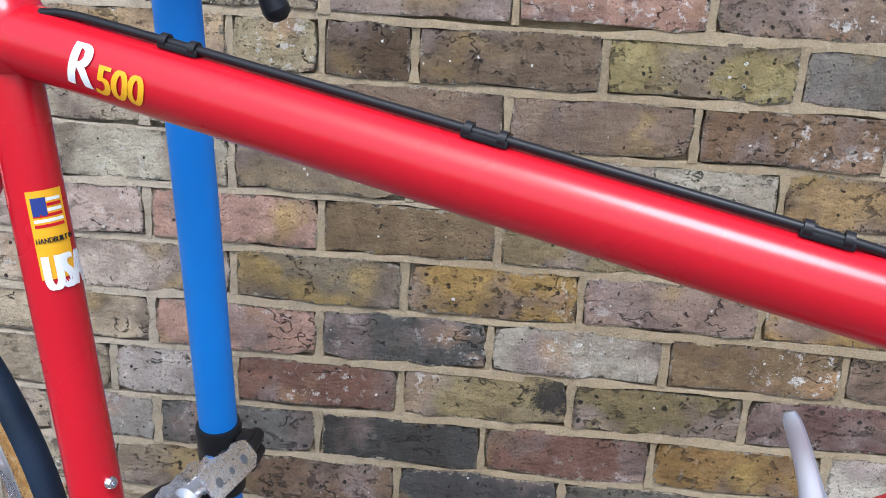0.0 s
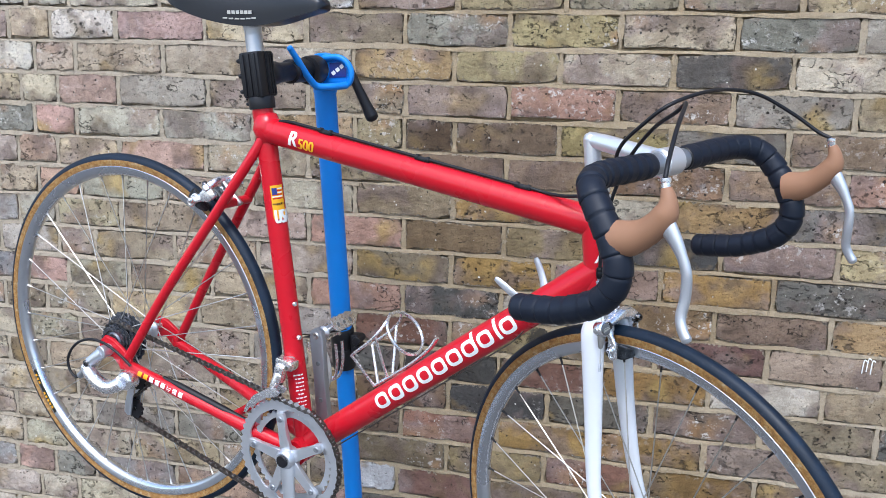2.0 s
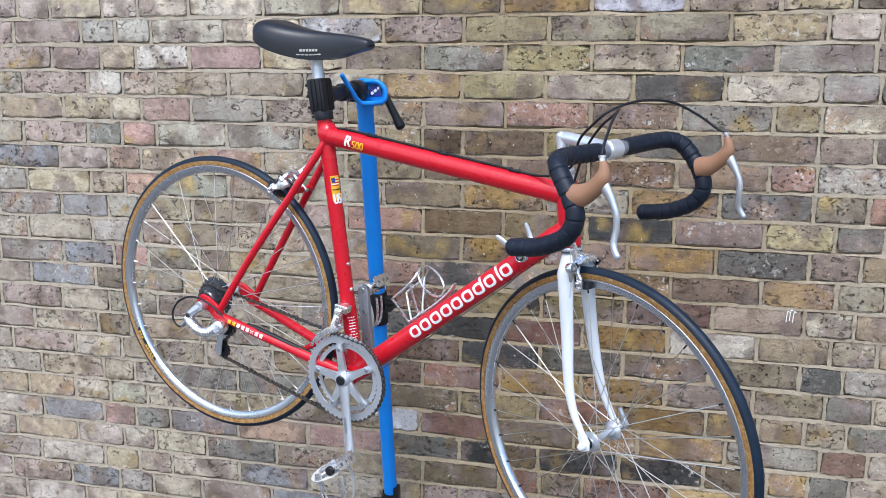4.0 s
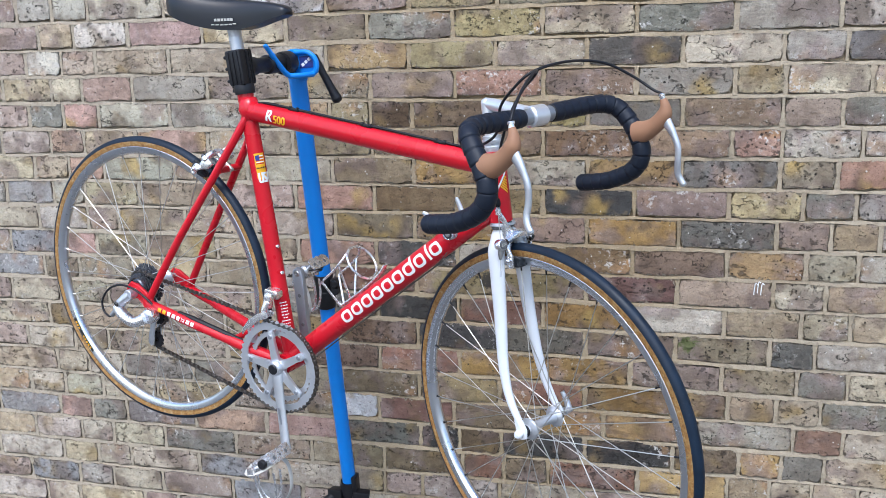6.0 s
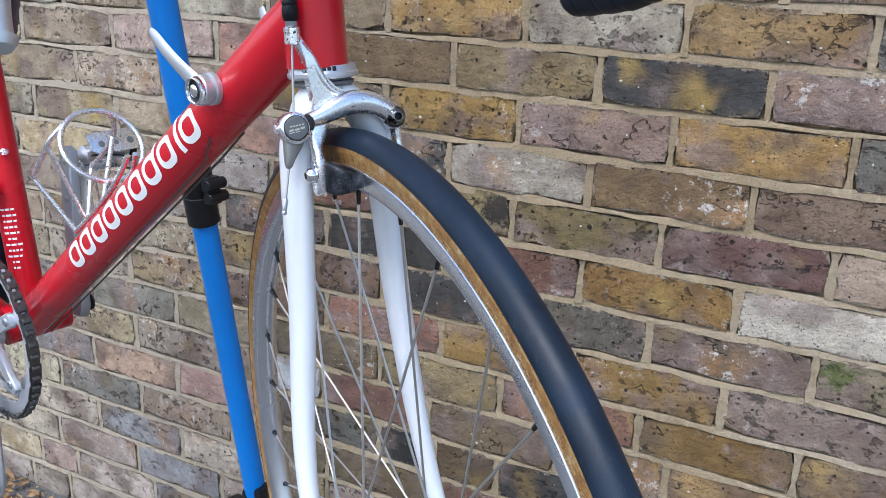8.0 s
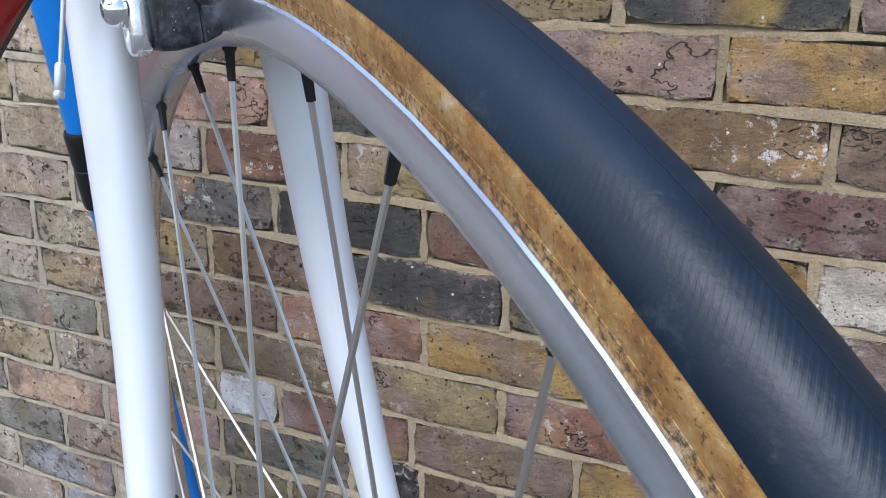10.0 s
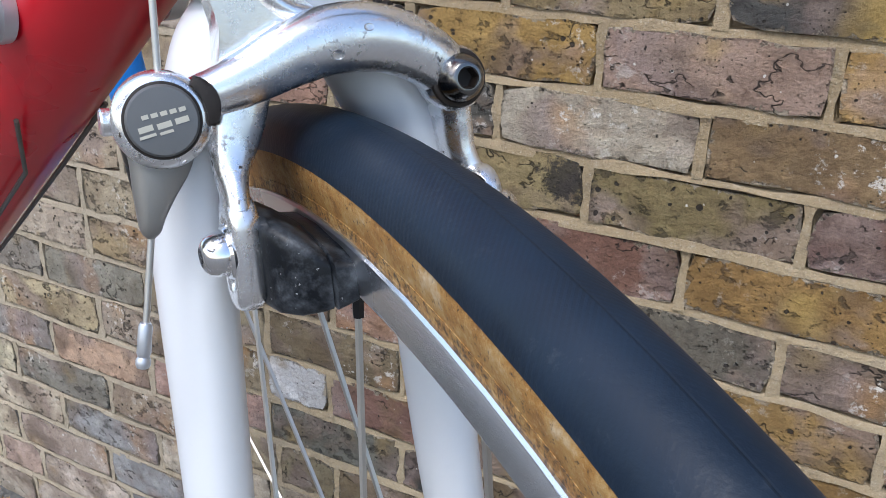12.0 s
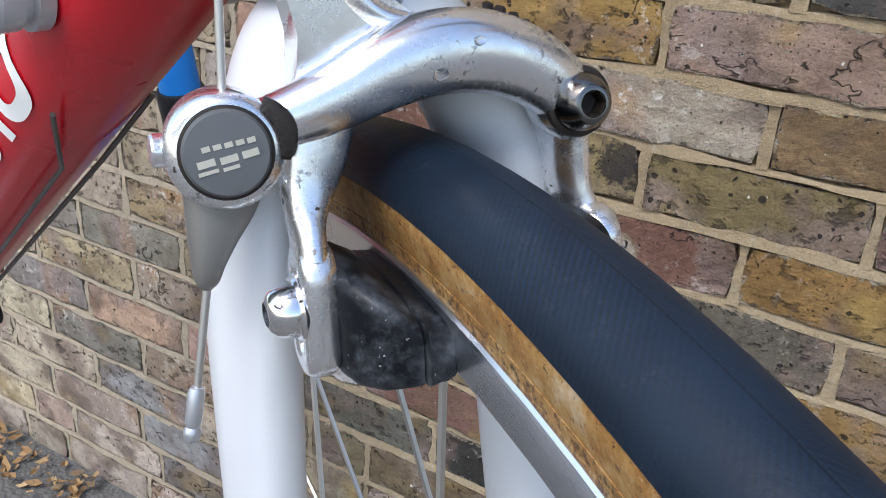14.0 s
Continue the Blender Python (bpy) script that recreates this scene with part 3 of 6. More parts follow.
def build_pointing(wall, joints):
    """Weathered pointing: flush with the bricks below a bed joint, fallen back under those above it, where a dark slit is left."""
    r = random.Random(31)
    verts, faces = [], []
    n = 300
    for c in range(40):
        z = c * COURSE - 0.005
        gap, low, deep = 0.0, 0.0, 0.0
        for i in range(n + 1):
            x = -3.7 + 7.4 * i / n
            gap = 0.75 * gap + r.uniform(-0.0026, 0.0026)
            low = 0.7 * low + r.uniform(-0.0026, 0.0018)
            deep = 0.7 * deep + r.uniform(-0.0014, 0.0012)
            y = WALL_Y + deep
            top = max(-0.001, min(0.0075, 0.0036 + gap))
            verts += [(x, WALL_Y + 0.013, z - 0.009), (x, y + 0.0006, z - 0.0052 + low), (x, y + 0.0012, z - 0.001), (x, y + 0.0026, z + top), (x, WALL_Y + 0.0130, z + top + 0.0004)]
            if i:
                a, b = len(verts) - 10, len(verts) - 5
                faces += [(a + k, b + k, b + k + 1, a + k + 1) for k in range(4)]
    for x, c in joints:
        z0 = c * COURSE - 0.004
        side, base = r.uniform(-0.001, 0.001), len(verts)
        for k in range(5):
            z = z0 + COURSE * k / 4 - (0.004 if k == 4 else 0)
            w, y = r.uniform(0.0034, 0.0085), WALL_Y + r.uniform(-0.0012, 0.0030)
            verts += [(x + side - w, WALL_Y + 0.013, z), (x + side - w + 0.0006, y, z), (x + side + w - 0.0006, y + 0.0004, z), (x + side + w, WALL_Y + 0.013, z)]
        for k in range(4):
            faces += [(base + 4 * k + j, base + 4 * k + j + 1, base + 4 * k + j + 5, base + 4 * k + j + 4) for j in range(3)]
    me = bpy.data.meshes.new("pointing")
    me.from_pydata(verts, [], faces)
    me.materials.append(MORTAR)
    me.polygons.foreach_set("use_smooth", [True] * len(me.polygons))
    me.set_sharp_from_angle(angle=radians(50))
    ob = tagged(new("pointing", me), kind="stuff")
    ob.parent = wall


def build_wall():
    bm = bmesh.new()
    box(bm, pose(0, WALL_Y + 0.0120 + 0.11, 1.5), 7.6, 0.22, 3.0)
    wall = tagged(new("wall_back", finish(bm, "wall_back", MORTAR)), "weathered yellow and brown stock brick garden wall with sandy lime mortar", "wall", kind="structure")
    longs = [brick_mesh("brick", STRETCHER, 10 + i) for i in range(9)]
    shorts = [brick_mesh("brick", HEADER, 40 + i) for i in range(7)]
    bats = [brick_mesh("brick", THREE_QUARTER, 70 + i) for i in range(5)]
    near, far, joints = 0, [], []
    for c in range(40):
        z = c * COURSE + COURSE / 2 - 0.005
        for left, right, tint in course_bricks(c):
            joints.append((left, c))
            ln = min((STRETCHER, THREE_QUARTER, HEADER), key=lambda q: abs(q - (right - left)))
            x, wide = (left + right) / 2, (right - left) / ln
            me = rng.choice(longs if ln > 0.2 else bats if ln > 0.15 else shorts)
            m = pose(x, WALL_Y + rng.uniform(-0.0015, 0.0012), z + rng.uniform(-0.0015, 0.0015), rng.uniform(-0.7, 0.7), rng.uniform(-0.7, 0.7), rng.uniform(-0.4, 0.4))
            flip = -1 if rng.random() < 0.5 else 1
            m = m @ Matrix.Diagonal((flip * wide, 1, flip, 1))
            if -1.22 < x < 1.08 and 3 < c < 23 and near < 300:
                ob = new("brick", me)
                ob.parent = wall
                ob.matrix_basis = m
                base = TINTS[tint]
                # brightness of the wall's ends put into the tint; bricks between keep theirs
                brighten = 0.52 * min(1, max(0, (-0.10 - x) / 0.4)) + 0.24 * min(1, max(0, (x - 0.45) / 0.3)) + rng.uniform(-0.08, 0.10)
                brighten += 0.16 if c > 17 else 0.0  # the upper courses' stronger light, put into the tint too
                brighten = max(0.0, min(0.7, brighten))
                f = rng.uniform(0.52, 1.02) * (0.88 if c < 12 and x < 0.2 else 1.0)  # shade on the lower courses left of x 0.2, put into the tint
                base = [a * f * (1 + 1.0 * brighten) * (1 - 0.55 * brighten) + b * 0.55 * brighten for a, b in zip(base, (0.60, 0.54, 0.46))]
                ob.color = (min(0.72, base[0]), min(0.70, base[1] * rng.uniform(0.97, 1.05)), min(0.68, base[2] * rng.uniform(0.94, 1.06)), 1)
                near += 1
            else:
                far.append((me, m))
    verts, faces = [], []
    for me, m in far:
        o = len(verts)
        verts += [m @ v.co for v in me.vertices]
        faces += [[o + i for i in p.vertices] for p in me.polygons]
    me = bpy.data.meshes.new("brickwork")
    me.from_pydata(verts, [], faces)
    rims = np.concatenate([np.array([c for d in b.uv_layers[0].uv for c in d.vector]) for b, m in far])
    me.uv_layers.new(name="rim").uv.foreach_set("vector", rims)
    me.materials.append(BRICK_FAR)
    me.polygons.foreach_set("use_smooth", [True] * len(me.polygons))
    me.set_sharp_from_angle(angle=radians(60))
    rest = tagged(new("brickwork", me), kind="stuff")
    rest.parent = wall
    build_pointing(wall, joints)
    bm = bmesh.new()
    for x, z in ((0.822, 0.876), (0.830, 0.880), (0.838, 0.876)):
        sweep(bm, catmull([(x, WALL_Y - 0.006, z - 0.016), (x + 0.001, WALL_Y - 0.006, z), (x + 0.003, WALL_Y - 0.006, z + 0.013), (x + 0.008, WALL_Y - 0.006, z + 0.010)], 4), 0.0012, 6)
    part("paint_mark", bm, DECAL, wall, "white dribbled paint mark on one brick")


def build_ground():
    bm = bmesh.new()
    bmesh.ops.create_grid(bm, x_segments=2, y_segments=2, size=400)
    tagged(new("ground", finish(bm, "ground", TARMAC)), "dark gritty tarmac yard at the foot of the wall", "ground", kind="structure")
    r = random.Random(3)
    bm = bmesh.new()
    for i in range(900):
        x = r.uniform(-1.9, 1.3)
        y = 1.19 - abs(r.gauss(0, 0.10)) - 0.01
        if x > -0.75:
            continue
        s = r.uniform(0.006, 0.015)
        m = pose(x, y, 0.006 + r.uniform(0, 0.020), r.uniform(-28, 28), r.uniform(-28, 28), r.uniform(0, 360))
        pts = [(-1.3, 0, 0.1), (-0.5, 0.55, 0.25), (0.5, 0.5, 0.1), (1.4, 0, 0.5), (0.5, -0.5, 0.2), (-0.5, -0.6, 0.4)]
        mid = bm.verts.new(m @ Vector((0, 0, -0.1 * s)))
        vs = [bm.verts.new(m @ (Vector(p) * s * r.uniform(0.7, 1.1))) for p in pts]
        for a in range(6):
            bm.faces.new((mid, vs[a], vs[(a + 1) % 6]))
    tagged(new("fallen_leaves", finish(bm, "fallen_leaves", LEAF)), "drift of dry brown fallen leaves at the wall's foot", "leaves", kind="stuff")


build_ground()


# ---- the bicycle: u forward, y away from the drive side, v up; hung nose down in the stand ----
BIKE = pose(0, 0.5633, 1.015, 0, 0, -13.8) @ pose(0, 0, 0, 1.78)
BB = Vector((-0.155, 0, -0.188))
REAR = Vector((-0.5325, 0, -0.0535))
HEAD = Vector((0.339, 0.004, 0.137))
FORK = Matrix.Translation(HEAD) @ pose(0, 0, 0, 0, -6.2, 0) @ pose(0, 0, 0, 0, 0, -20)
FHUB = Vector((0.0310, 0.0103, -0.3720))
bike = tagged(new("bicycle"), "red road bicycle with white fork, hung in a repair stand", "bicycle")
bike.empty_display_size = 0.1
bike.matrix_basis = BIKE


def P(u, v, y=0.0):
    return Vector((u, y, v))


def build_frame():
    fm = bmesh.new()
    st_top = P(-0.2225, 0.374)
    sweep(fm, [BB, st_top], 0.0165, 28)
    sweep(fm, [P(-0.217, 0.337), P(0.330, 0.242)], 0.0205, 32)
    sweep(fm, [BB, P(0.337, 0.180)], 0.0215, 32)
    sweep(fm, [P(0.3255, 0.268), P(0.3383, 0.1440)], 0.0207, 40)
    sweep(fm, [BB + P(0, 0, -0.035), BB + P(0, 0, 0.035)], 0.0215, 32)
    for s in (-1, 1):
        j = P(-0.497, -0.083, 0.064 * s)
        sweep(fm, catmull([BB + P(-0.012, 0.002, 0.024 * s), P(-0.26, -0.157, 0.036 * s), P(-0.38, -0.119, 0.052 * s), j], 6),
              [0.0125] * 8 + [0.011] * 6 + [0.0095] * 5, 18)
        sweep(fm, catmull([P(-0.213, 0.325, 0.010 * s), P(-0.245, 0.272, 0.024 * s), P(-0.30, 0.196, 0.034 * s), P(-0.40, 0.058, 0.052 * s), j + P(0.006, 0.006)], 6), 0.0082, 16)
        lathe(fm, [(0, -0.012), (0.008, -0.009), (0.0105, 0), (0.008, 0.009), (0, 0.012)], Matrix.Translation(j), 14)
        plate = [(-0.480, -0.096), (-0.478, -0.072), (-0.498, -0.056), (-0.519, -0.042), (-0.538, -0.038), (-0.551, -0.050), (-0.554, -0.072), (-0.542, -0.080), (-0.520, -0.072), (-0.503, -0.094)]
        slab(fm, plate, Matrix.Translation((0, 0.064 * s, 0)) @ Matrix(((1, 0, 0), (0, 0, -1), (0, 1, 0))).to_4x4(), 0.007, 0.002)
    sweep(fm, [P(-0.283, 0.215, -0.032), P(-0.283, 0.215, 0.032)], 0.0075, 14)
    sweep(fm, [P(-0.285, -0.150, -0.03), P(-0.285, -0.150, 0.03)], 0.007, 12)
    # weld fillets: short flares where the tubes run into the head tube
    for c, e, r0 in ((P(0.290, 0.249), P(0.318, 0.244), 0.0205), (P(0.290, 0.1448), P(0.322, 0.1688), 0.0215)):
        sweep(fm, [c, c.lerp(e, 0.6), e], [r0, r0 + 0.0006, min(0.0206, r0 + 0.0010)], 32)
    for c, a, b in ((P(-0.213, 0.338), 0.0235, 0.03),):
        lathe(fm, [(0, -b), (a * 0.72, -b * 0.7), (a, 0), (a * 0.72, b * 0.7), (0, b)], axis(c, (-0.12, 0, 1)), 24)
    f = part("frame", fm, RED, bike, "glossy red welded aluminium tubes", 50)
    return f


def tread(w, ax, rc, rm):
    """The rubber tread, with coordinates along and across it for its fine file pattern."""
    bm = bmesh.new()
    uv = bm.loops.layers.uv.new("UVMap")
    seg, half = 200, 14
    prof = [(rc + (rm + 0.0005) * math.cos(radians(k * 6.2)), (rm + 0.0005) * math.sin(radians(k * 6.2))) for k in range(-half, half + 1)]
    prof = [(rc + 0.0004, -0.0095)] + prof + [(rc + 0.0004, 0.0095)]
    rings = [[bm.verts.new(ax @ Vector((r * math.cos(a), r * math.sin(a), h))) for r, h in prof] for a in (2 * math.pi * k / seg for k in range(seg))]
    n = len(prof)
    for k in range(seg):
        a, b = rings[k], rings[(k + 1) % seg]
        for j in range(n - 1):
            f = bm.faces.new((a[j], b[j], b[j + 1], a[j + 1]))
            for lp, (x, y) in zip(f.loops, ((k, j), (k + 1, j), (k + 1, j + 1), (k, j + 1))):
                lp[uv].uv = (x / seg * 2.11, prof[y][1])
    part("tread", bm, TREAD, w, "dark blue-grey worn rubber tread")


def wheel(name, m, label, n_spokes=32, rear=False):
    """A spoked wheel about the y axis of m, as parts of the bicycle."""
    ax = m @ Matrix(((1, 0, 0), (0, 0, 1), (0, -1, 0))).to_4x4()
    hubw = 0.034
    lip = [(0.3158, 0.0085), (0.3162, 0.0096), (0.3161, 0.0104), (0.3154, 0.0109), (0.3140, 0.0108), (0.3128, 0.0104), (0.3049, 0.0101), (0.3042, 0.0096), (0.3020, 0.0085), (0.2988, 0.004)]
    rim_profile = [(0.3100, 0.0080)] + lip + [(0.2982, 0)] + [(r, -h) for r, h in lip[::-1]] + [(0.3100, -0.0080)]
    bm = lathe(bmesh.new(), rim_profile, ax, 128, closed=True)
    w = part(name, bm, RIM, bike, label)
    rc, rm = 0.3270, 0.0108
    tread(w, ax, rc, rm)
    for s in (-1, 1):
        prof = [(0.3290, 0.0106), (0.3276, 0.0110), (0.3260, 0.0112), (0.3240, 0.0110), (0.3220, 0.0106), (0.3200, 0.0102), (0.3180, 0.0098), (0.3155, 0.0094), (0.3140, 0.0075), (0.3290, 0.0070)]
        prof = [(r, s * h) for r, h in prof]
        part("sidewall", lathe(bmesh.new(), prof, ax, 144, closed=True), TAN, w, "tan cotton tyre sidewall")
        bead = lathe(bmesh.new(), [(0.3153, s * 0.0088), (0.3153, s * 0.0098), (0.3164, s * 0.0099), (0.3178, s * 0.0101), (0.3194, s * 0.01025), (0.3196, s * 0.0092)], ax, 128, closed=True)
        part("tyre_bead", bead, GRIME, w, "tan edge of the tyre speckled with grime")
    # hub shell
    hs = [(0, -0.050), (0.0055, -0.050), (0.0055, -0.046), (0.0095, -0.045), (0.0105, -0.040), (0.0195, -0.0365), (0.0205, -0.034), (0.0195, -0.0315), (0.012, -0.027), (0.0085, -0.015), (0.0080, 0)]
    hs = hs + [(r, -h) for r, h in hs[-2::-1]]
    part("hub", lathe(bmesh.new(), hs, ax, 32), SATIN, w, "silver aluminium hub")
    axle = lathe(bmesh.new(), [(0, -0.062), (0.0048, -0.062), (0.0048, 0.062), (0, 0.062)], ax, 16)
    part("axle", axle, STEEL, w)
    for i in range(n_spokes):
        side = 1 if i % 2 else -1
        k = i // 2
        a = 2 * math.pi * i / n_spokes + 0.016
        lead = 1 if k % 2 else -1
        flange = a + lead * radians(62)
        h = Vector((0.0185 * math.cos(flange), side * (hubw + 0.0012 * lead), 0.0185 * math.sin(flange)))
        e = Vector((0.3005 * math.cos(a), side * 0.001, 0.3005 * math.sin(a)))
        d = (h - e).normalized()
        part("spoke", moved(tube([h, e], 0.0010, 5, caps=False), m), STEEL, w)
        part("nipple", moved(tube([e + d * 0.013, e + d * 0.004, e + d * 0.003, e - d * 0.001], [0.0015, 0.0018, 0.0026, 0.0028], 6), m), BLACK if not rear else STEEL, w)
    if not rear:
        # quick release: nut on the drive side, lever on the other
        qr = lathe(bmesh.new(), [(0, -0.071), (0.005, -0.070), (0.0072, -0.067), (0.0078, -0.062), (0.0074, -0.0585), (0, -0.0585)], ax, 20)
        part("skewer_nut", qr, WHITE, w, "white capped skewer nut")
        for e in (-1, 1):
            cone = lathe(bmesh.new(), [(0.0050, e * 0.0440), (0.0112, e * 0.0440), (0.0112, e * 0.0475), (0.0085, e * 0.0500), (0.0050, e * 0.0500)], ax, 24, True)
            part("hub_cone", cone, BLACK, w, "black hub cone seal")
        lv = tube([Vector((0, 0.060, 0)), Vector((0, 0.074, 0)), Vector((-0.004, 0.076, 0.012)), Vector((-0.010, 0.072, 0.034))], [0.008, 0.008, 0.006, 0.004], 12)
        part("skewer_lever", moved(lv, m), SATIN, w)
    return w


def build_fork():
    f = bmesh.new()
    sweep(f, [(0, 0, -0.002), (0, 0.001, -0.010), (0, 0.003, -0.019), (0, 0.004, -0.024)], [0.0160, 0.0158, 0.0150, 0.0105], 28)
    for s in (-1, 1):
        out = 0.0010 if s > 0 else -0.0055
        pts = catmull([(0, 0.0045 * s + 0.001, -0.0085), (0, 0.0150 * s + 0.003, -0.0175), (0, 0.0215 * s + 0.0045, -0.029), (0, 0.0260 * s + 0.006 + out * 0.5, -0.044), (0, 0.0290 * s + 0.0075 + out * 0.9, -0.075), (-0.001, 0.0335 * s + 0.0075 + out, -0.16), (0.001, 0.0400 * s + 0.0075 + out * 1.5, -0.25), (0.010, 0.0457 * s + 0.007 + out, -0.31), (0.028, 0.0495 * s + 0.007, -0.358)], 6)
        n = len(pts)
        rad = [0.0098 if i < 10 else 0.0098 + 0.0012 * (i - 10) / 8 if i < 18 else 0.0110 - 0.0050 * (i - 18) / (n - 19) for i in range(n)]
        fl = [1.75 if i < 22 else 1.75 - 0.7 * (i - 22) / (n - 23) for i in range(n)]
        sweep(f, pts, rad, 20, flat=fl, up=(1, 0, 0))
        slab(f, [(0.016, -0.35), (0.034, -0.35), (0.042, -0.366), (0.040, -0.382), (0.030, -0.386), (0.020, -0.380)],
             Matrix.Translation((0, 0.0505 * s + 0.007, 0)) @ Matrix(((1, 0, 0), (0, 0, -1), (0, 1, 0))).to_4x4(), 0.006, 0.0018)
    fork = part("fork", moved(f, FORK), WHITE, bike, "white painted fork with curved blades and chipped paint", 50)
    r = random.Random(11)
    for k in range(9):
        z = -0.06 - 0.30 * (k + r.random()) / 9
        s = r.choice((-1, -1, 1))
        bend = max(0.0, (-z - 0.23) / 0.13) ** 2 * 0.028
        y0 = (0.005 if s > 0 and z < -0.14 else 0.0) + (0.0290 + 0.017 * (-z - 0.075) / 0.25) * s + 0.0075
        c = bmesh.new()
        q = r.uniform(0.2, 0.75) * math.pi
        half = 0.0092 - 0.0030 * max(0, (-z - 0.1) / 0.26)
        n_ = Vector((math.cos(q), -math.sin(q), 0))
        at = Vector((bend + n_.x * half * 1.45, y0 + n_.y * half, z))
        size = r.uniform(0.0003, 0.0009)
        slab(c, [(size * r.uniform(0.6, 1.2) * math.cos(a), size * r.uniform(0.6, 1.6) * math.sin(a)) for a in (0, 1.05, 2.1, 3.14, 4.2, 5.2)], FORK @ axis(at, n_), 0.0008)
        part("paint_chip", c, GREYCAP, fork, "dark chip in the paint")
    cup = [(0.0165, -0.0005), (0.0225, -0.0005), (0.0238, 0.0010), (0.0238, 0.0030), (0.0228, 0.0042), (0.0222, 0.0078), (0.0165, 0.0080)]
    lc = part("lower_headset_cup", lathe(bmesh.new(), cup, FORK, 48, True), SATIN, fork, "silver headset cup")
    race = [(0.0150, -0.0060), (0.0190, -0.0060), (0.0205, -0.0045), (0.0205, -0.0026), (0.0185, -0.0020), (0.0185, 0.0), (0.0150, 0.0)]
    part("crown_race", lathe(bmesh.new(), race, FORK, 40, True), GREYCAP, lc, "dark greasy crown race")
    for k in range(7):
        mark = bmesh.new()
        a = radians(-52 + 8.5 * k)
        box(mark, FORK @ axis((0.0226 * math.cos(a), 0.0226 * math.sin(a), 0.0060), (math.cos(a), math.sin(a), 0)), 0.0026, 0.0022 if k % 3 else 0.0030, 0.0006)
        part("print_bar", mark, INK, lc, "black printed bar")
    top = [(0.012, 0.0), (0.0200, 0.0), (0.0206, 0.003), (0.0206, 0.009), (0.0190, 0.0105), (0.0165, 0.011), (0.0165, 0.0135), (0.0182, 0.0145), (0.0188, 0.0165), (0.0188, 0.0205), (0.0170, 0.0225), (0.0170, 0.027), (0.0150, 0.0285), (0.012, 0.0285)]
    part("upper_headset_cup", lathe(bmesh.new(), top, FORK @ pose(0, 0, 0.131), 40, True), SATIN, fork, "silver headset top race and lock nut")
    return fork


build_frame()
fork = build_fork()
FRONT_WHEEL = FORK @ Matrix.Translation(FHUB) @ pose(0, 0, 0, 0.3, 0, -0.5)
wheel("front_wheel", FRONT_WHEEL, "polished aluminium rim")
rear_wheel = wheel("rear_wheel", Matrix.Translation(REAR) @ Matrix.Scale(0.978, 4), "polished aluminium rim", 32, True)


def F(x, y, z):
    """A place in the steered fork's own axes, in the bicycle's axes."""
    return FORK @ Vector((x, y, z))


def cyl(bm, a, b, r, seg=16, bevel=0.0):
    """A capped rod with softened ends."""
    a, b = Vector(a), Vector(b)
    ln = (b - a).length
    e = min(bevel or r * 0.15, ln * 0.3)
    return lathe(bm, [(0, 0), (r - e, 0), (r, e), (r, ln - e), (r - e, ln), (0, ln)], axis(a, b - a), seg)


def bolt_head(bm, place, direction, r, h, seg=20):
    """A domed cap screw with a hexagon socket."""
    m = axis(place, direction)
    lathe(bm, [(r, 0), (r, h * 0.35), (r * 0.93, h * 0.7), (r * 0.72, h), (r * 0.42, h)], m, seg)
    lathe(bm, [(r * 0.42, h), (r * 0.40, h * 0.35), (0, h * 0.35)], m, 6)
    return bm


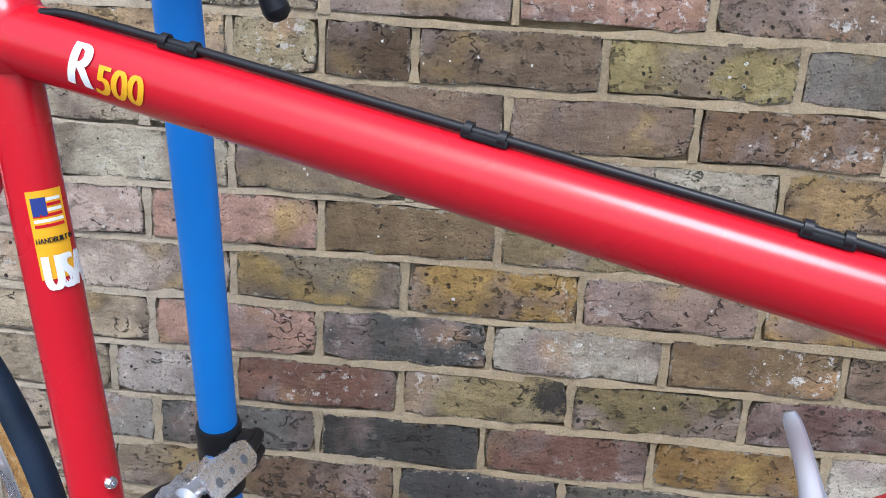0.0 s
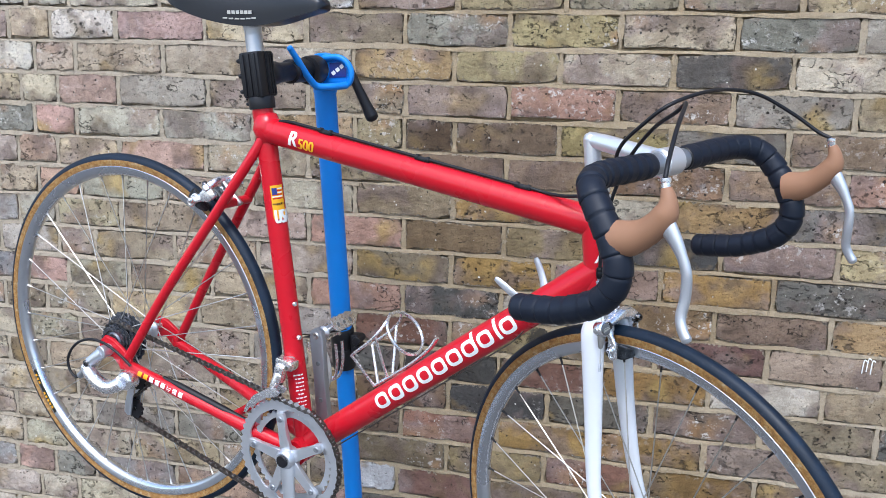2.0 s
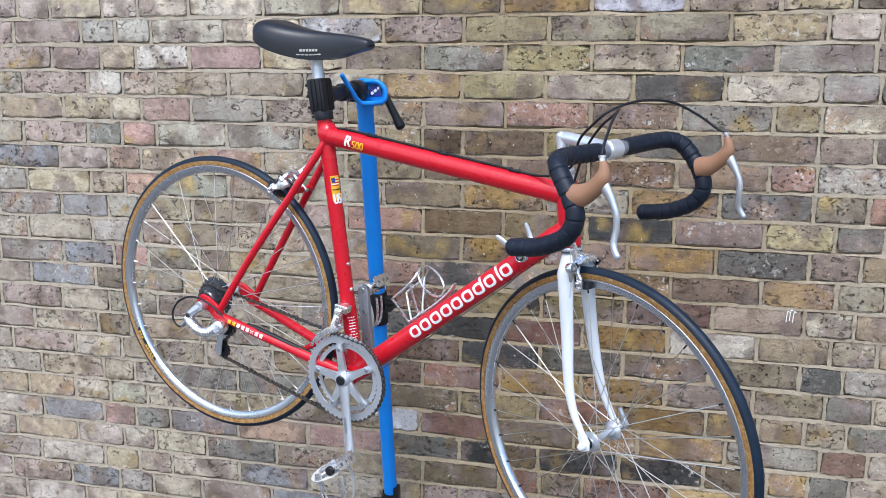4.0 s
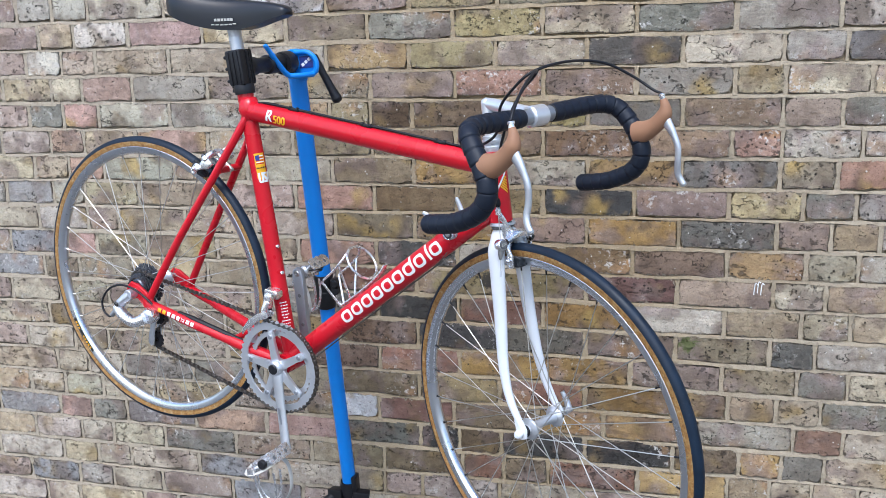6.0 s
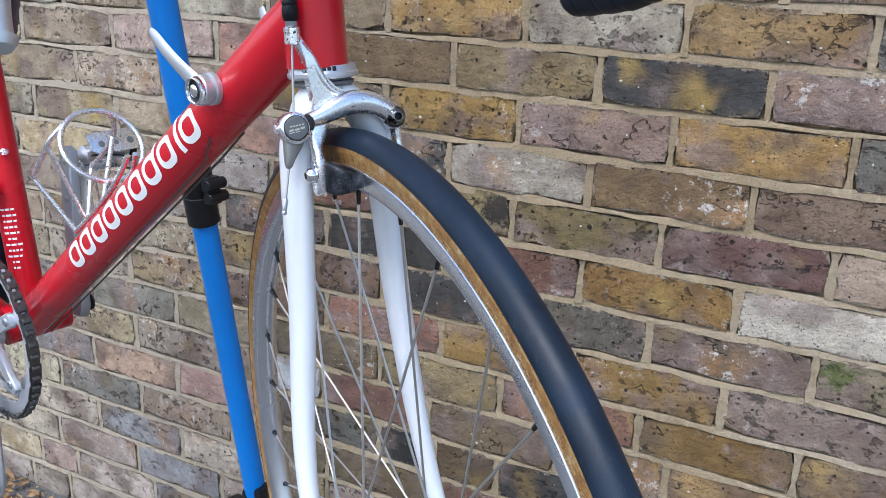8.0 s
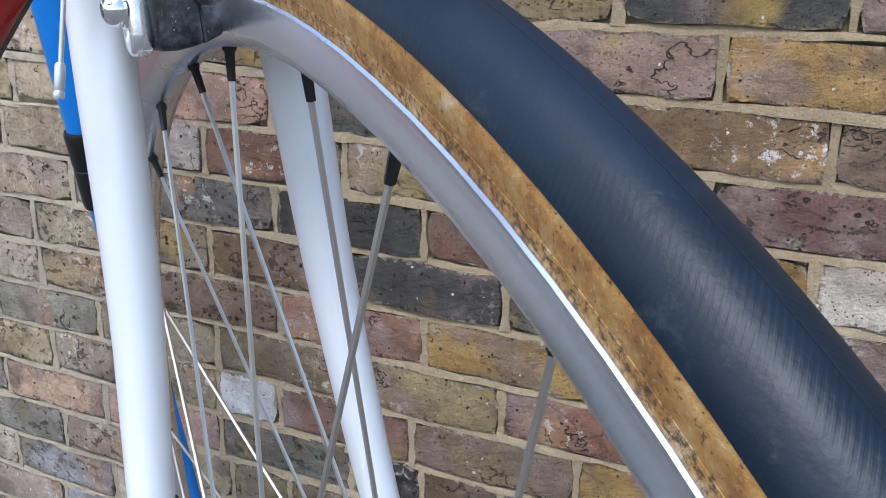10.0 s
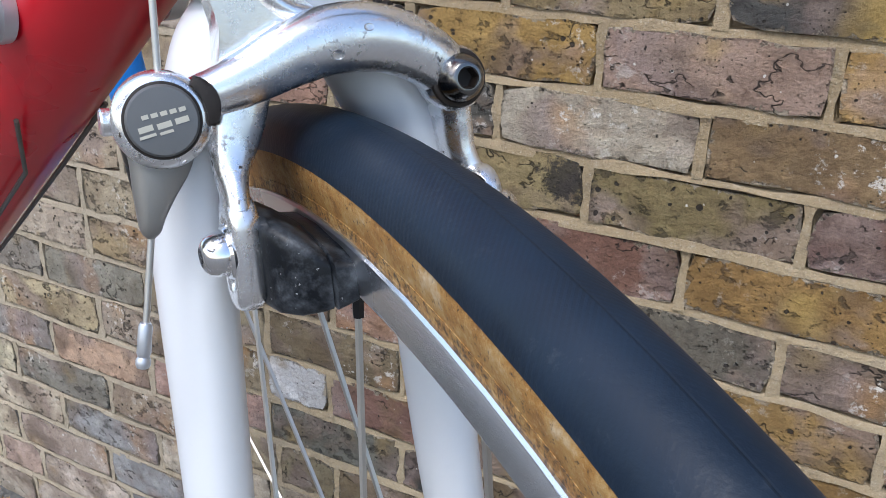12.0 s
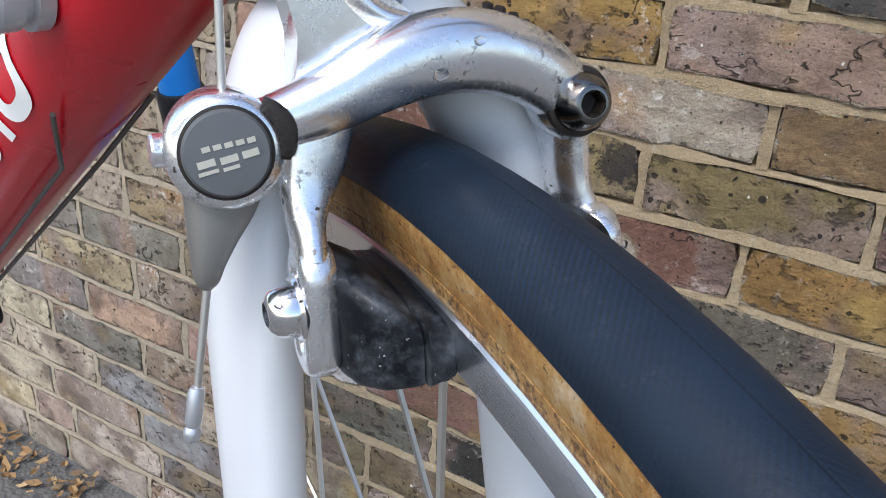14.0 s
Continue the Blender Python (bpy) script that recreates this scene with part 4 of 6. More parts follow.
# ---- handlebar, stem and levers ----
def build_handlebar():
    stem = bmesh.new()
    cyl(stem, (0, -0.002, 0.150), (0, -0.002, 0.2170), 0.0112, 28, 0.0005)
    lathe(stem, [(0, 0.0075), (0.006, 0.0070), (0.0095, 0.0045), (0.0110, 0.0), (0.0112, -0.006)], Matrix.Translation((0, -0.002, 0.2170)), 28)
    sweep(stem, [(-0.004, -0.002, 0.2155), (0.02, -0.002, 0.2105), (0.05, -0.003, 0.2035), (0.106, -0.005, 0.1895)], [0.0102, 0.0112, 0.0113, 0.0125], 28)
    cyl(stem, (0.115, -0.024, 0.187), (0.115, 0.012, 0.187), 0.0178, 32)
    bolt_head(stem, (0.098, -0.005, 0.174), (0.2, 0, -1), 0.006, 0.006)
    part("stem", moved(stem, FORK), STEM, bike, "brushed silver quill stem")
    bar = bmesh.new()
    cyl(bar, (0.115, -0.052, 0.187), (0.115, 0.042, 0.187), 0.0131, 28)
    hb = part("handlebar", moved(bar, FORK), GREYALU, bike, "silver drop handlebar wrapped in black tape")
    for s, off in ((-1, -0.006), (1, -0.006)):
        line = [(0.115, 0.036, 0.187), (0.116, 0.085, 0.188), (0.119, 0.132, 0.189), (0.129, 0.166, 0.187), (0.142, 0.185, 0.178), (0.157, 0.193, 0.157),
                (0.172, 0.195, 0.128), (0.179, 0.196, 0.102), (0.171, 0.197, 0.079), (0.146, 0.197, 0.060), (0.100, 0.197, 0.047), (0.065, 0.197, 0.044), (0.036, 0.197, 0.043)]
        pts = catmull([Vector((x - s * 0.037 * max(0, y - 0.03), s * y + off, z)) for x, y, z in line], 16)
        dist, rad = 0.0, []
        for i, p in enumerate(pts):
            dist += (p - pts[i - 1]).length if i else 0
            wrap = (dist % 0.021) / 0.021
            rad.append(0.0152 + 0.0012 * wrap - (0.0008 if wrap < 0.1 else 0))
        tp = sweep(bmesh.new(), pts, rad, 20)
        end = pts[-1]
        lathe(tp, [(rad[-1] * 0.98, 0), (rad[-1] * 0.9, 0.004), (rad[-1] * 0.55, 0.0085), (0, 0.010)], axis(end, (-1, 0, -0.04)), 20)
        part("bar_tape", moved(tp, FORK), TAPE, hb, "black wrapped handlebar tape", 60)
        # finishing collar next to the bare centre
        c = bmesh.new()
        cyl(c, (0.115, s * 0.033 + off, 0.187), (0.115, s * 0.040 + off, 0.187), 0.0146, 24)
        part("tape_collar", moved(c, FORK), BLACK, hb)


def build_lever(s):
    """A brake lever with a gum hood; s: -1 on the drive side."""
    y = s * 0.192 - 0.006
    o = -s * 0.0065

    def at(x, z, side=0.0):
        return (x + o, y - s * side, z)
    hood = bmesh.new()
    pts = catmull([at(0.174, 0.131), at(0.192, 0.133), at(0.211, 0.140), at(0.226, 0.150), at(0.236, 0.161), at(0.2385, 0.173, 0.001), at(0.2360, 0.185, 0.002)], 5)
    n = len(pts) - 1
    tall = [0.0205, 0.0184, 0.0148, 0.0138, 0.0127, 0.0088, 0.0056]
    rad = []
    for i in range(n + 1):
        q = i / n * 6
        k = min(5, int(q))
        rad.append(tall[k] + (tall[k + 1] - tall[k]) * (q - k))
    sweep(hood, pts, rad, 20, flat=[0.86 + 0.12 * i / n for i in range(n + 1)], up=(0, 1, 0), twist=math.pi / 20)
    lv = part("brake_lever", moved(hood, FORK), GUM, bike, "brown gum rubber hood", 60)
    blade = bmesh.new()
    pts = catmull([at(0.233, 0.152), at(0.2400, 0.143), at(0.2490, 0.126), at(0.2558, 0.104), at(0.2538, 0.080), at(0.2495, 0.060, -0.003), at(0.2518, 0.048, -0.005), at(0.2570, 0.0385, -0.006)], 6)
    n = len(pts)
    rad = [0.0120 - 0.0062 * min(1, i / 14) for i in range(n)]
    sweep(blade, pts, rad, 16, flat=[0.5 + 0.25 * min(1, i / 14) for i in range(n)], up=(0, 1, 0))
    lathe(blade, [(rad[-1], 0), (rad[-1] * 0.7, 0.003), (0, 0.0042)], axis(pts[-1], pts[-1] - pts[-2]), 14)
    part("lever_blade", moved(blade, FORK), SATIN, lv, "silver lever blade")
    fer = bmesh.new()
    cyl(fer, at(0.2355, 0.184, 0.002), at(0.2350, 0.192, 0.003), 0.0048, 14)
    cyl(fer, at(0.2350, 0.190, 0.003), at(0.2348, 0.1945, 0.003), 0.0056, 14)
    part("cable_ferrule", moved(fer, FORK), POLISHED, lv)


# ---- brake caliper, in its own axes: x out of the wheel's plane of travel, y across, z away from the hub ----
def hull(y, x0, x1, z0, z1, square=0.42, lean=0.0, n=28):
    """One rounded outline across a pad: an oblong from x0 to x1 and z0 to z1 at y."""
    ring = []
    for k in range(n):
        a = 2 * math.pi * k / n
        c, s = math.cos(a), math.sin(a)
        c, s = math.copysign(abs(c) ** square, c), math.copysign(abs(s) ** square, s)
        x = (x0 + x1) / 2 + c * (x1 - x0) / 2
        ring.append(Vector((x, y, (z0 + z1) / 2 + s * (z1 - z0) / 2 - lean * (x - 0.056) ** 2)))
    return ring


def loft(bm, rings):
    """A skin over outlines of equal length, closed at both ends."""
    made = [[bm.verts.new(p) for p in r] for r in rings]
    for a, b in zip(made, made[1:]):
        for k in range(len(a)):
            bm.faces.new((a[k], a[(k + 1) % len(a)], b[(k + 1) % len(a)], b[k]))
    bm.faces.new(made[0][::-1])
    bm.faces.new(made[-1])
    return bm


def tapered(bm, rows, n=7, seg=24, square=1.0):
    """A forged arm through rows of (x, y, z, half height, half depth)."""
    line = catmull([r[:3] for r in rows], n)
    size = catmull([(r[3], r[4], 0) for r in rows], n)
    return sweep(bm, line, [s.x for s in size], seg, flat=[s.y / s.x for s in size], up=(1, 0, 0), square=square)


def build_brake(m, parent, label):
    br = bmesh.new()
    # the arched arm from the pivot's boss to the adjusting bolt
    tapered(br, [(0.0525, -0.0400, -0.0258, 0.0044, 0.0050), (0.0530, -0.0350, -0.0240, 0.0048, 0.0052), (0.0535, -0.0285, -0.0224, 0.0056, 0.0056), (0.0537, -0.0215, -0.0201, 0.0062, 0.0060),
                 (0.0537, -0.0130, -0.0170, 0.0072, 0.0064), (0.0535, -0.0040, -0.0151, 0.0078, 0.0066), (0.0533, 0.0060, -0.0157, 0.0079, 0.0066), (0.0530, 0.0150, -0.0188, 0.0075, 0.0066),
                 (0.0526, 0.0222, -0.0236, 0.0070, 0.0066), (0.0522, 0.0268, -0.0290, 0.0062, 0.0060), (0.0520, 0.0282, -0.0345, 0.0045, 0.0050)], 7, 28, 0.86)
    hub = axis((0.0535, -0.0437, -0.0272), (1, -0.12, 0.10))
    lathe(br, [(0, -0.010), (0.0092, -0.010), (0.0103, -0.0085), (0.0104, 0.0020), (0.0099, 0.0036), (0.0088, 0.0046), (0.0079, 0.0048), (0.0077, 0.0036), (0, 0.0036)], hub, 48)
    aim = axis((0.0550, 0.0262, -0.0275), (1, -0.10, 0.12))
    lathe(br, [(0, -0.008), (0.0074, -0.008), (0.0080, -0.004), (0.0078, 0.0005), (0.0070, 0.0018), (0.0060, 0.0014), (0, 0.0010)], aim, 36)
    caliper = part("brake", moved(br, m), POLISHED, parent, label, 40)
    # the arm that carries the cable, rising to the barrel
    up = bmesh.new()
    web = [(-0.0300, -0.0250), (-0.0292, -0.0180), (-0.0281, -0.0100), (-0.0272, -0.0020), (-0.0280, 0.0060), (-0.0312, 0.0150), (-0.0372, 0.0260), (-0.0310, 0.0275), (-0.0255, 0.0165), (-0.0212, 0.0060),
           (-0.0178, -0.0012), (-0.0142, -0.0052), (-0.0098, -0.0080), (-0.0035, -0.0098), (0.0030, -0.0112), (0.0030, -0.0190), (-0.0080, -0.0210), (-0.0200, -0.0240)]
    slab(up, web, Matrix(((0, 0, 1, 0.0465), (1, 0, 0, 0), (0, 1, 0, 0), (0, 0, 0, 1))), 0.0088, 0.0024)
    rim = catmull([(0.0498, 0.0020, -0.0128), (0.0500, -0.0060, -0.0102), (0.0500, -0.0128, -0.0076), (0.0496, -0.0178, -0.0026), (0.0490, -0.0218, 0.0050), (0.0480, -0.0268, 0.0160), (0.0468, -0.0345, 0.0290)], 6)
    sweep(up, rim, [0.0022 + 0.0010 * i / (len(rim) - 1) for i in range(len(rim))], 16, flat=0.9, up=(1, 0, 0))
    cyl(up, (0.0465, -0.0368, 0.0245), (0.0465, -0.0365, 0.0355), 0.0052, 24)
    part("cable_arm", moved(up, m), POLISHED, caliper, "polished cable arm")
    for s in (-1, 1):
        arm = bmesh.new()
        if s < 0:
            tapered(arm, [(0.0515, -0.0262, -0.0235, 0.0074, 0.0046), (0.0525, -0.0280, -0.0300, 0.0068, 0.0044), (0.0535, -0.0297, -0.0360, 0.0054, 0.0042), (0.0550, -0.0310, -0.0410, 0.0039, 0.0044),
                          (0.0565, -0.0315, -0.0448, 0.0031, 0.0052), (0.0576, -0.0318, -0.0490, 0.0032, 0.0060)], 6, 24, 0.85)
        else:
            # the far arm is a deep web under the arch
            tapered(arm, [(0.0435, 0.0240, -0.0235, 0.0046, 0.0135), (0.0440, 0.0262, -0.0300, 0.0044, 0.0132), (0.0452, 0.0274, -0.0365, 0.0042, 0.0118), (0.0475, 0.0278, -0.0425, 0.0040, 0.0096), (0.0500, 0.0285, -0.0480, 0.0036, 0.0072),
                          (0.0525, 0.0307, -0.0536, 0.0032, 0.0058), (0.0550, 0.0322, -0.0580, 0.0030, 0.0055)], 6, 24, 0.7)
        # the slotted eye for the pad's bolt
        off, low = (0.0, 0.0) if s < 0 else (0.0004, -0.0040)
        mid = -0.0010 + s * 0.0308 + off
        eye = axis((0.0578, mid, -0.0588 + low), (0, s, 0.03), (1, 0, 0))
        loop = [eye @ Vector((b, a, 0)) for a, b in rounded(0.0078, 0.0214, 0.0038, 8)]
        sweep(arm, loop, 0.0030, 20, flat=1.15, up=(0, s, 0.03), closed=True, square=0.72)
        part("caliper_arm", moved(arm, m), POLISHED, caliper, "slotted polished arm")

        def at(y):
            return -0.0010 + s * y + off * 0.5
        shoe = bmesh.new()
        loft(shoe, [hull(at(0.0284), 0.0500, 0.0670, -0.0700, -0.0505, 0.42, 6), hull(at(0.0268), 0.0440, 0.0705, -0.0708, -0.0494, 0.34, 6), hull(at(0.0232), 0.0395, 0.0742, -0.0704, -0.0504, 0.30, 6),
                    hull(at(0.0190), 0.0362, 0.0764, -0.0692, -0.0532, 0.30, 6), hull(at(0.0172), 0.0352, 0.0772, -0.0684, -0.0548, 0.30, 6)])
        pad = part("brake_pad", moved(shoe, m), SCUFFED, caliper, "scuffed black rubber brake pad", 50)
        block = bmesh.new()
        loft(block, [hull(at(0.0171), 0.0350, 0.0764, -0.0676, -0.0558, 0.28, 5), hull(at(0.0164), 0.0340, 0.0784, -0.0684, -0.0552, 0.28, 5), hull(at(0.0122), 0.0340, 0.0796, -0.0662, -0.0560, 0.28, 5), hull(at(0.0112), 0.0350, 0.0784, -0.0654, -0.0566, 0.3, 5)])
        part("friction_block", moved(block, m), SCUFFED, pad, "worn black friction block")
        b = bmesh.new()
        head = axis((0.0578, -0.0010 + s * 0.0336 + off, -0.0580 + low), (0, s, 0), (0, 0, 1))
        lathe(b, [(0, -0.004), (0.0044, -0.004), (0.0062, 0.0), (0.0064, 0.0006), (0.0060, 0.0012), (0.0054, 0.0013), (0.0054, 0.0022), (0.0051, 0.0038), (0.0043, 0.0054), (0.0032, 0.0063), (0.0023, 0.0066)], head, 40)
        lathe(b, [(0.0023, 0.0066), (0.0022, 0.0034), (0, 0.0032)], head, 6)
        part("pad_bolt", moved(b, m), CHROME, caliper, "chrome pad bolt")
    cap = bmesh.new()
    lathe(cap, [(0.0076, 0.0030), (0.0075, 0.0054), (0.0070, 0.0060), (0.0040, 0.0063), (0, 0.0064)], hub, 48)
    pc = part("pivot_cap", moved(cap, m), GREYCAP, caliper, "dull grey pivot cap")
    seam = lathe(bmesh.new(), [(0.0075, 0.0034), (0.0081, 0.0034), (0.0081, 0.0050), (0.0075, 0.0052)], hub, 48, True)
    part("cap_seam", moved(seam, m), GREASE, pc, "dark ring in the seam round the cap")
    # printed marks on the cap: an upper row of small bars, a lower row of bolder ones
    marks = [(-0.0034 + 0.0019 * k, 0.0012 + 0.0002 * k, 0.0014, 0.0009) for k in range(5)] + [(-0.0036, -0.0012, 0.0030, 0.0012), (0.0002, -0.0008, 0.0030, 0.0012), (0.0038, -0.0002, 0.0028, 0.0012), (-0.0034, -0.0027, 0.0034, 0.0006), (0.0004, -0.0023, 0.0028, 0.0006)]
    for bx, by, bw, bh in marks:
        mark = bmesh.new()
        box(mark, m @ hub @ pose(bx, by, 0.00635, 0, 0, 10), bw, bh, 0.0003)
        part("mark", mark, PRINT, pc)
    tail = bmesh.new()
    tapered(tail, [(0.0510, -0.0440, -0.0310, 0.0078, 0.0042), (0.0515, -0.0452, -0.0365, 0.0068, 0.0042), (0.0518, -0.0474, -0.0425, 0.0048, 0.0040), (0.0520, -0.0490, -0.0475, 0.0032, 0.0036), (0.0520, -0.0498, -0.0512, 0.0022, 0.0028), (0.0520, -0.0500, -0.0528, 0.0010, 0.0014)], 6, 24, 0.8)
    part("cable_anchor", moved(tail, m), DULLALU, caliper, "dull grey cable anchor")
    nib = bmesh.new()
    cyl(nib, (0.0490, -0.0530, -0.0270), (0.0490, -0.0556, -0.0268), 0.0030, 20)
    part("spring_peg", moved(nib, m), POLISHED, caliper)
    g = bmesh.new()
    way = hub.inverted() @ Vector((0.0548, -0.0300, -0.0222))
    turn = math.atan2(way.y, way.x)
    arc = [radians(d) for d in range(-34, 30, 6)]
    shape = [(0.0092 * math.cos(turn + a), 0.0092 * math.sin(turn + a)) for a in arc]
    shape += [((0.0112 + 0.0016 * math.cos(a * 3.0)) * math.cos(turn + a), (0.0112 + 0.0016 * math.cos(a * 3.0)) * math.sin(turn + a)) for a in reversed(arc)]
    slab(g, shape, hub @ Matrix.Translation((0, 0, 0.0020)), 0.0060, 0.0008)
    part("grease", moved(g, m), GREASE, caliper, "smear of rusty grease")
    ab = bmesh.new()
    lathe(ab, [(0, 0), (0.0056, 0), (0.0060, 0.0022), (0.0058, 0.0044), (0.0050, 0.0066), (0.0040, 0.0082), (0.0034, 0.0086), (0.0027, 0.0086)], aim, 40)
    bolt = part("adjusting_bolt", moved(ab, m), BOLT, caliper, "steel cap screw with hexagon socket")
    # the socket's hollow gets a dark colour in place of its shade
    hole = lathe(bmesh.new(), [(0.0029, 0.0084), (0.0027, 0.0084), (0.0025, 0.0046), (0, 0.0044)], aim, 6)
    part("hexagon_socket", moved(hole, m), GREASE, bolt, "socket darkened for its shade")
    socket = lathe(bmesh.new(), [(0.0056, -0.002), (0.0070, 0.0008), (0.0072, 0.0020), (0.0069, 0.0028), (0.0061, 0.0032), (0.0056, 0.0030)], aim, 40, True)
    part("grease_ring", moved(socket, m), GREASE, caliper, "black greasy socket")
    for k in range(6):
        crumb = bmesh.new()
        box(crumb, pose(0.0505 + 0.002 * (k % 2), 0.0095 + 0.0014 * k, -0.0082 - 0.0007 * k, 20 * k, 10, 30 * k), 0.0020, 0.0017, 0.0018, 0.0004)
        part("rust_crumb", moved(crumb, m), GREASE, caliper, "crumb of rust")
    for y, z, x, r in ((-0.0050, -0.0178, 0.0600, 0.0015), (0.0030, -0.0128, 0.0598, 0.0013), (0.0150, -0.0122, 0.0560, 0.0008), (0.0205, -0.0165, 0.0565, 0.0008), (0.0110, -0.0095, 0.0555, 0.0007)):
        drop = lathe(bmesh.new(), [(r, 0), (r * 0.95, r * 0.30), (r * 0.66, r * 0.58), (r * 0.3, r * 0.70), (0, r * 0.72)], axis((x - 0.0006, y, z), (1, 0.0, 0.35 if z > -0.015 else -0.1)) @ Matrix.Diagonal((1.2, 0.8, 1, 1)), 16)
        part("water_drop", moved(drop, m), WATER, caliper, "clear drop of water")
    rod = bmesh.new()
    cyl(rod, (0.0, 0, -0.0165), (0.052, 0, -0.0150), 0.0048, 18)
    part("centre_bolt", moved(rod, m), STEEL, caliper)
    cb = bmesh.new()
    sweep(cb, [(0.0468, -0.0366, 0.034), (0.0500, -0.0424, -0.020), (0.0522, -0.0498, -0.0520), (0.0535, -0.0548, -0.0725)], 0.00078, 10)
    part("brake_wire", moved(cb, m), STEEL, caliper, "bare steel brake wire")
    ce = bmesh.new()
    lathe(ce, [(0, 0), (0.0014, 0), (0.0017, 0.0008), (0.0017, 0.0018), (0.0013, 0.0026), (0.0016, 0.0034), (0.0016, 0.0096), (0.0012, 0.0106), (0, 0.0108)], axis((0.0540, -0.0572, -0.0818), (-0.03, 0.24, 1)), 16)
    part("wire_end_cap", moved(ce, m), SATIN, caliper, "crimped aluminium wire end cap")
    return caliper


# ---- crankset and pedals ----
def ring_plate(bm, m, inner, outer, n, thick):
    """A flat ring between two outlines given as functions of the angle."""
    rows = []
    for k in range(n):
        a = 2 * math.pi * k / n
        c, s = math.cos(a), math.sin(a)
        ri, ro = inner(a), outer(a)
        rows.append([bm.verts.new(m @ Vector((c * r, s * r, h))) for r, h in ((ri, -thick / 2), (ro, -thick / 2), (ro, thick / 2), (ri, thick / 2))])
    for k in range(n):
        a, b = rows[k], rows[(k + 1) % n]
        for i in range(4):
            j = (i + 1) % 4
            bm.faces.new((a[i], a[j], b[j], b[i]))
    return bm


def teeth(r, depth, count):
    return lambda a: r + depth * (0.5 + 0.5 * math.cos(a * count)) ** 0.8


SIDE = Matrix(((1, 0, 0), (0, 0, -1), (0, 1, 0))).to_4x4()
CRANK_DIR = Vector((0.025, 0, -0.1665)).normalized()


def build_crankset():
    up_angle = math.atan2(-CRANK_DIR.z, -CRANK_DIR.x)
    m = Matrix.Translation(BB + Vector((0, -0.047, 0))) @ SIDE
    ring = ring_plate(bmesh.new(), m, lambda a: 0.0825 - 0.0060 * max(0, math.cos(5 * (a - up_angle))) ** 6, teeth(0.0958, 0.0042, 50), 400, 0.0032)
    cr = part("crankset", ring, SATIN, bike, "silver double chainring crankset")
    inner = ring_plate(bmesh.new(), Matrix.Translation(BB + Vector((0, -0.0395, 0))) @ SIDE, lambda a: 0.0670 - 0.004 * max(0, math.cos(5 * (a - up_angle))) ** 6, teeth(0.0748, 0.0042, 40), 320, 0.003)
    part("inner_chainring", inner, SATIN, cr)
    spider = bmesh.new()
    for k in range(5):
        a = up_angle + 2 * math.pi * k / 5
        mm = m @ pose(0, 0, 0.004, 0, 0, math.degrees(a))
        slab(spider, [(0.008, -0.0125), (0.030, -0.0088), (0.055, -0.0072), (0.070, -0.0085), (0.0765, -0.0062), (0.0785, 0), (0.0765, 0.0062), (0.070, 0.0085), (0.055, 0.0072), (0.030, 0.0088), (0.008, 0.0125)], mm, 0.0075, 0.002)
    lathe(spider, [(0, 0.018), (0.0130, 0.018), (0.0165, 0.0150), (0.0185, 0.006), (0.0185, -0.006), (0, -0.006)], m, 32)
    part("spider", spider, SATIN, cr, "five-armed silver spider")
    for k in range(5):
        a = up_angle + 2 * math.pi * k / 5
        b = bmesh.new()
        bolt_head(b, m @ Vector((0.0665 * math.cos(a), 0.0665 * math.sin(a), 0.0075)), (0, -1, 0), 0.0050, 0.0018, 16)
        part("chainring_bolt", b, GREYALU, cr)
    for s in (-1, 1):
        d = CRANK_DIR * (1 if s < 0 else -1)
        a = BB + Vector((0, s * 0.055, 0))
        e = BB + d * 0.1700 + Vector((0, s * 0.074, 0))
        arm = bmesh.new()
        if s < 0:
            pts = [a - d * 0.012, a, a + d * 0.03 + Vector((0, s * 0.003, 0)), a.lerp(e, 0.5), a.lerp(e, 0.85), e, e + d * 0.010]
            sweep(arm, pts, [0.0120, 0.0155, 0.0125, 0.0108, 0.0112, 0.0128, 0.0080], 20, flat=[0.6, 0.55, 0.56, 0.55, 0.5, 0.48, 0.4], up=(0, 1, 0))
        else:
            sp = e - a
            turn = Matrix((sp.normalized(), Vector((0, 1, 0)).cross(sp).normalized(), sp.cross(Vector((0, 1, 0)).cross(sp)).normalized())).transposed().to_4x4()
            ln = sp.length
            side_ = [(-0.014, -0.008), (0.0, -0.0150), (0.03, -0.0120), (ln * 0.6, -0.0108), (ln - 0.005, -0.0135), (ln + 0.008, -0.0110), (ln + 0.0135, 0.0)]
            slab(arm, side_ + [(x, -y) for x, y in side_[-2::-1]], Matrix.Translation(a) @ turn, 0.012, 0.002)
        # the channel along the arm
        part("crank_arm", arm, SATIN if s < 0 else GREYALU, cr, "silver forged crank arm" if s < 0 else "dull grey crank arm", 45)
        if s > 0:
            # dark discs laid on the solid arm give its holes their shade
            for q in (0.35, 0.72):
                hole = bmesh.new()
                cyl(hole, a.lerp(e, q) + Vector((0, -0.0068, 0)), a.lerp(e, q) + Vector((0, -0.004, 0)), 0.0042, 16)
                part("crank_hole", hole, GREYCAP, cr)
        groove = bmesh.new()
        gm = axis(a.lerp(e, 0.62) + Vector((0, s * 0.0064, 0)), (0, s, 0), d)
        slab(groove, rounded(0.0042, 0.050, 0.0020), gm, 0.0012)
        part("crank_marking", groove, GREYALU, cr)
        cap = bmesh.new()
        cyl(cap, a + Vector((0, s * 0.009, 0)), a + Vector((0, s * 0.0135, 0)), 0.0105, 28)
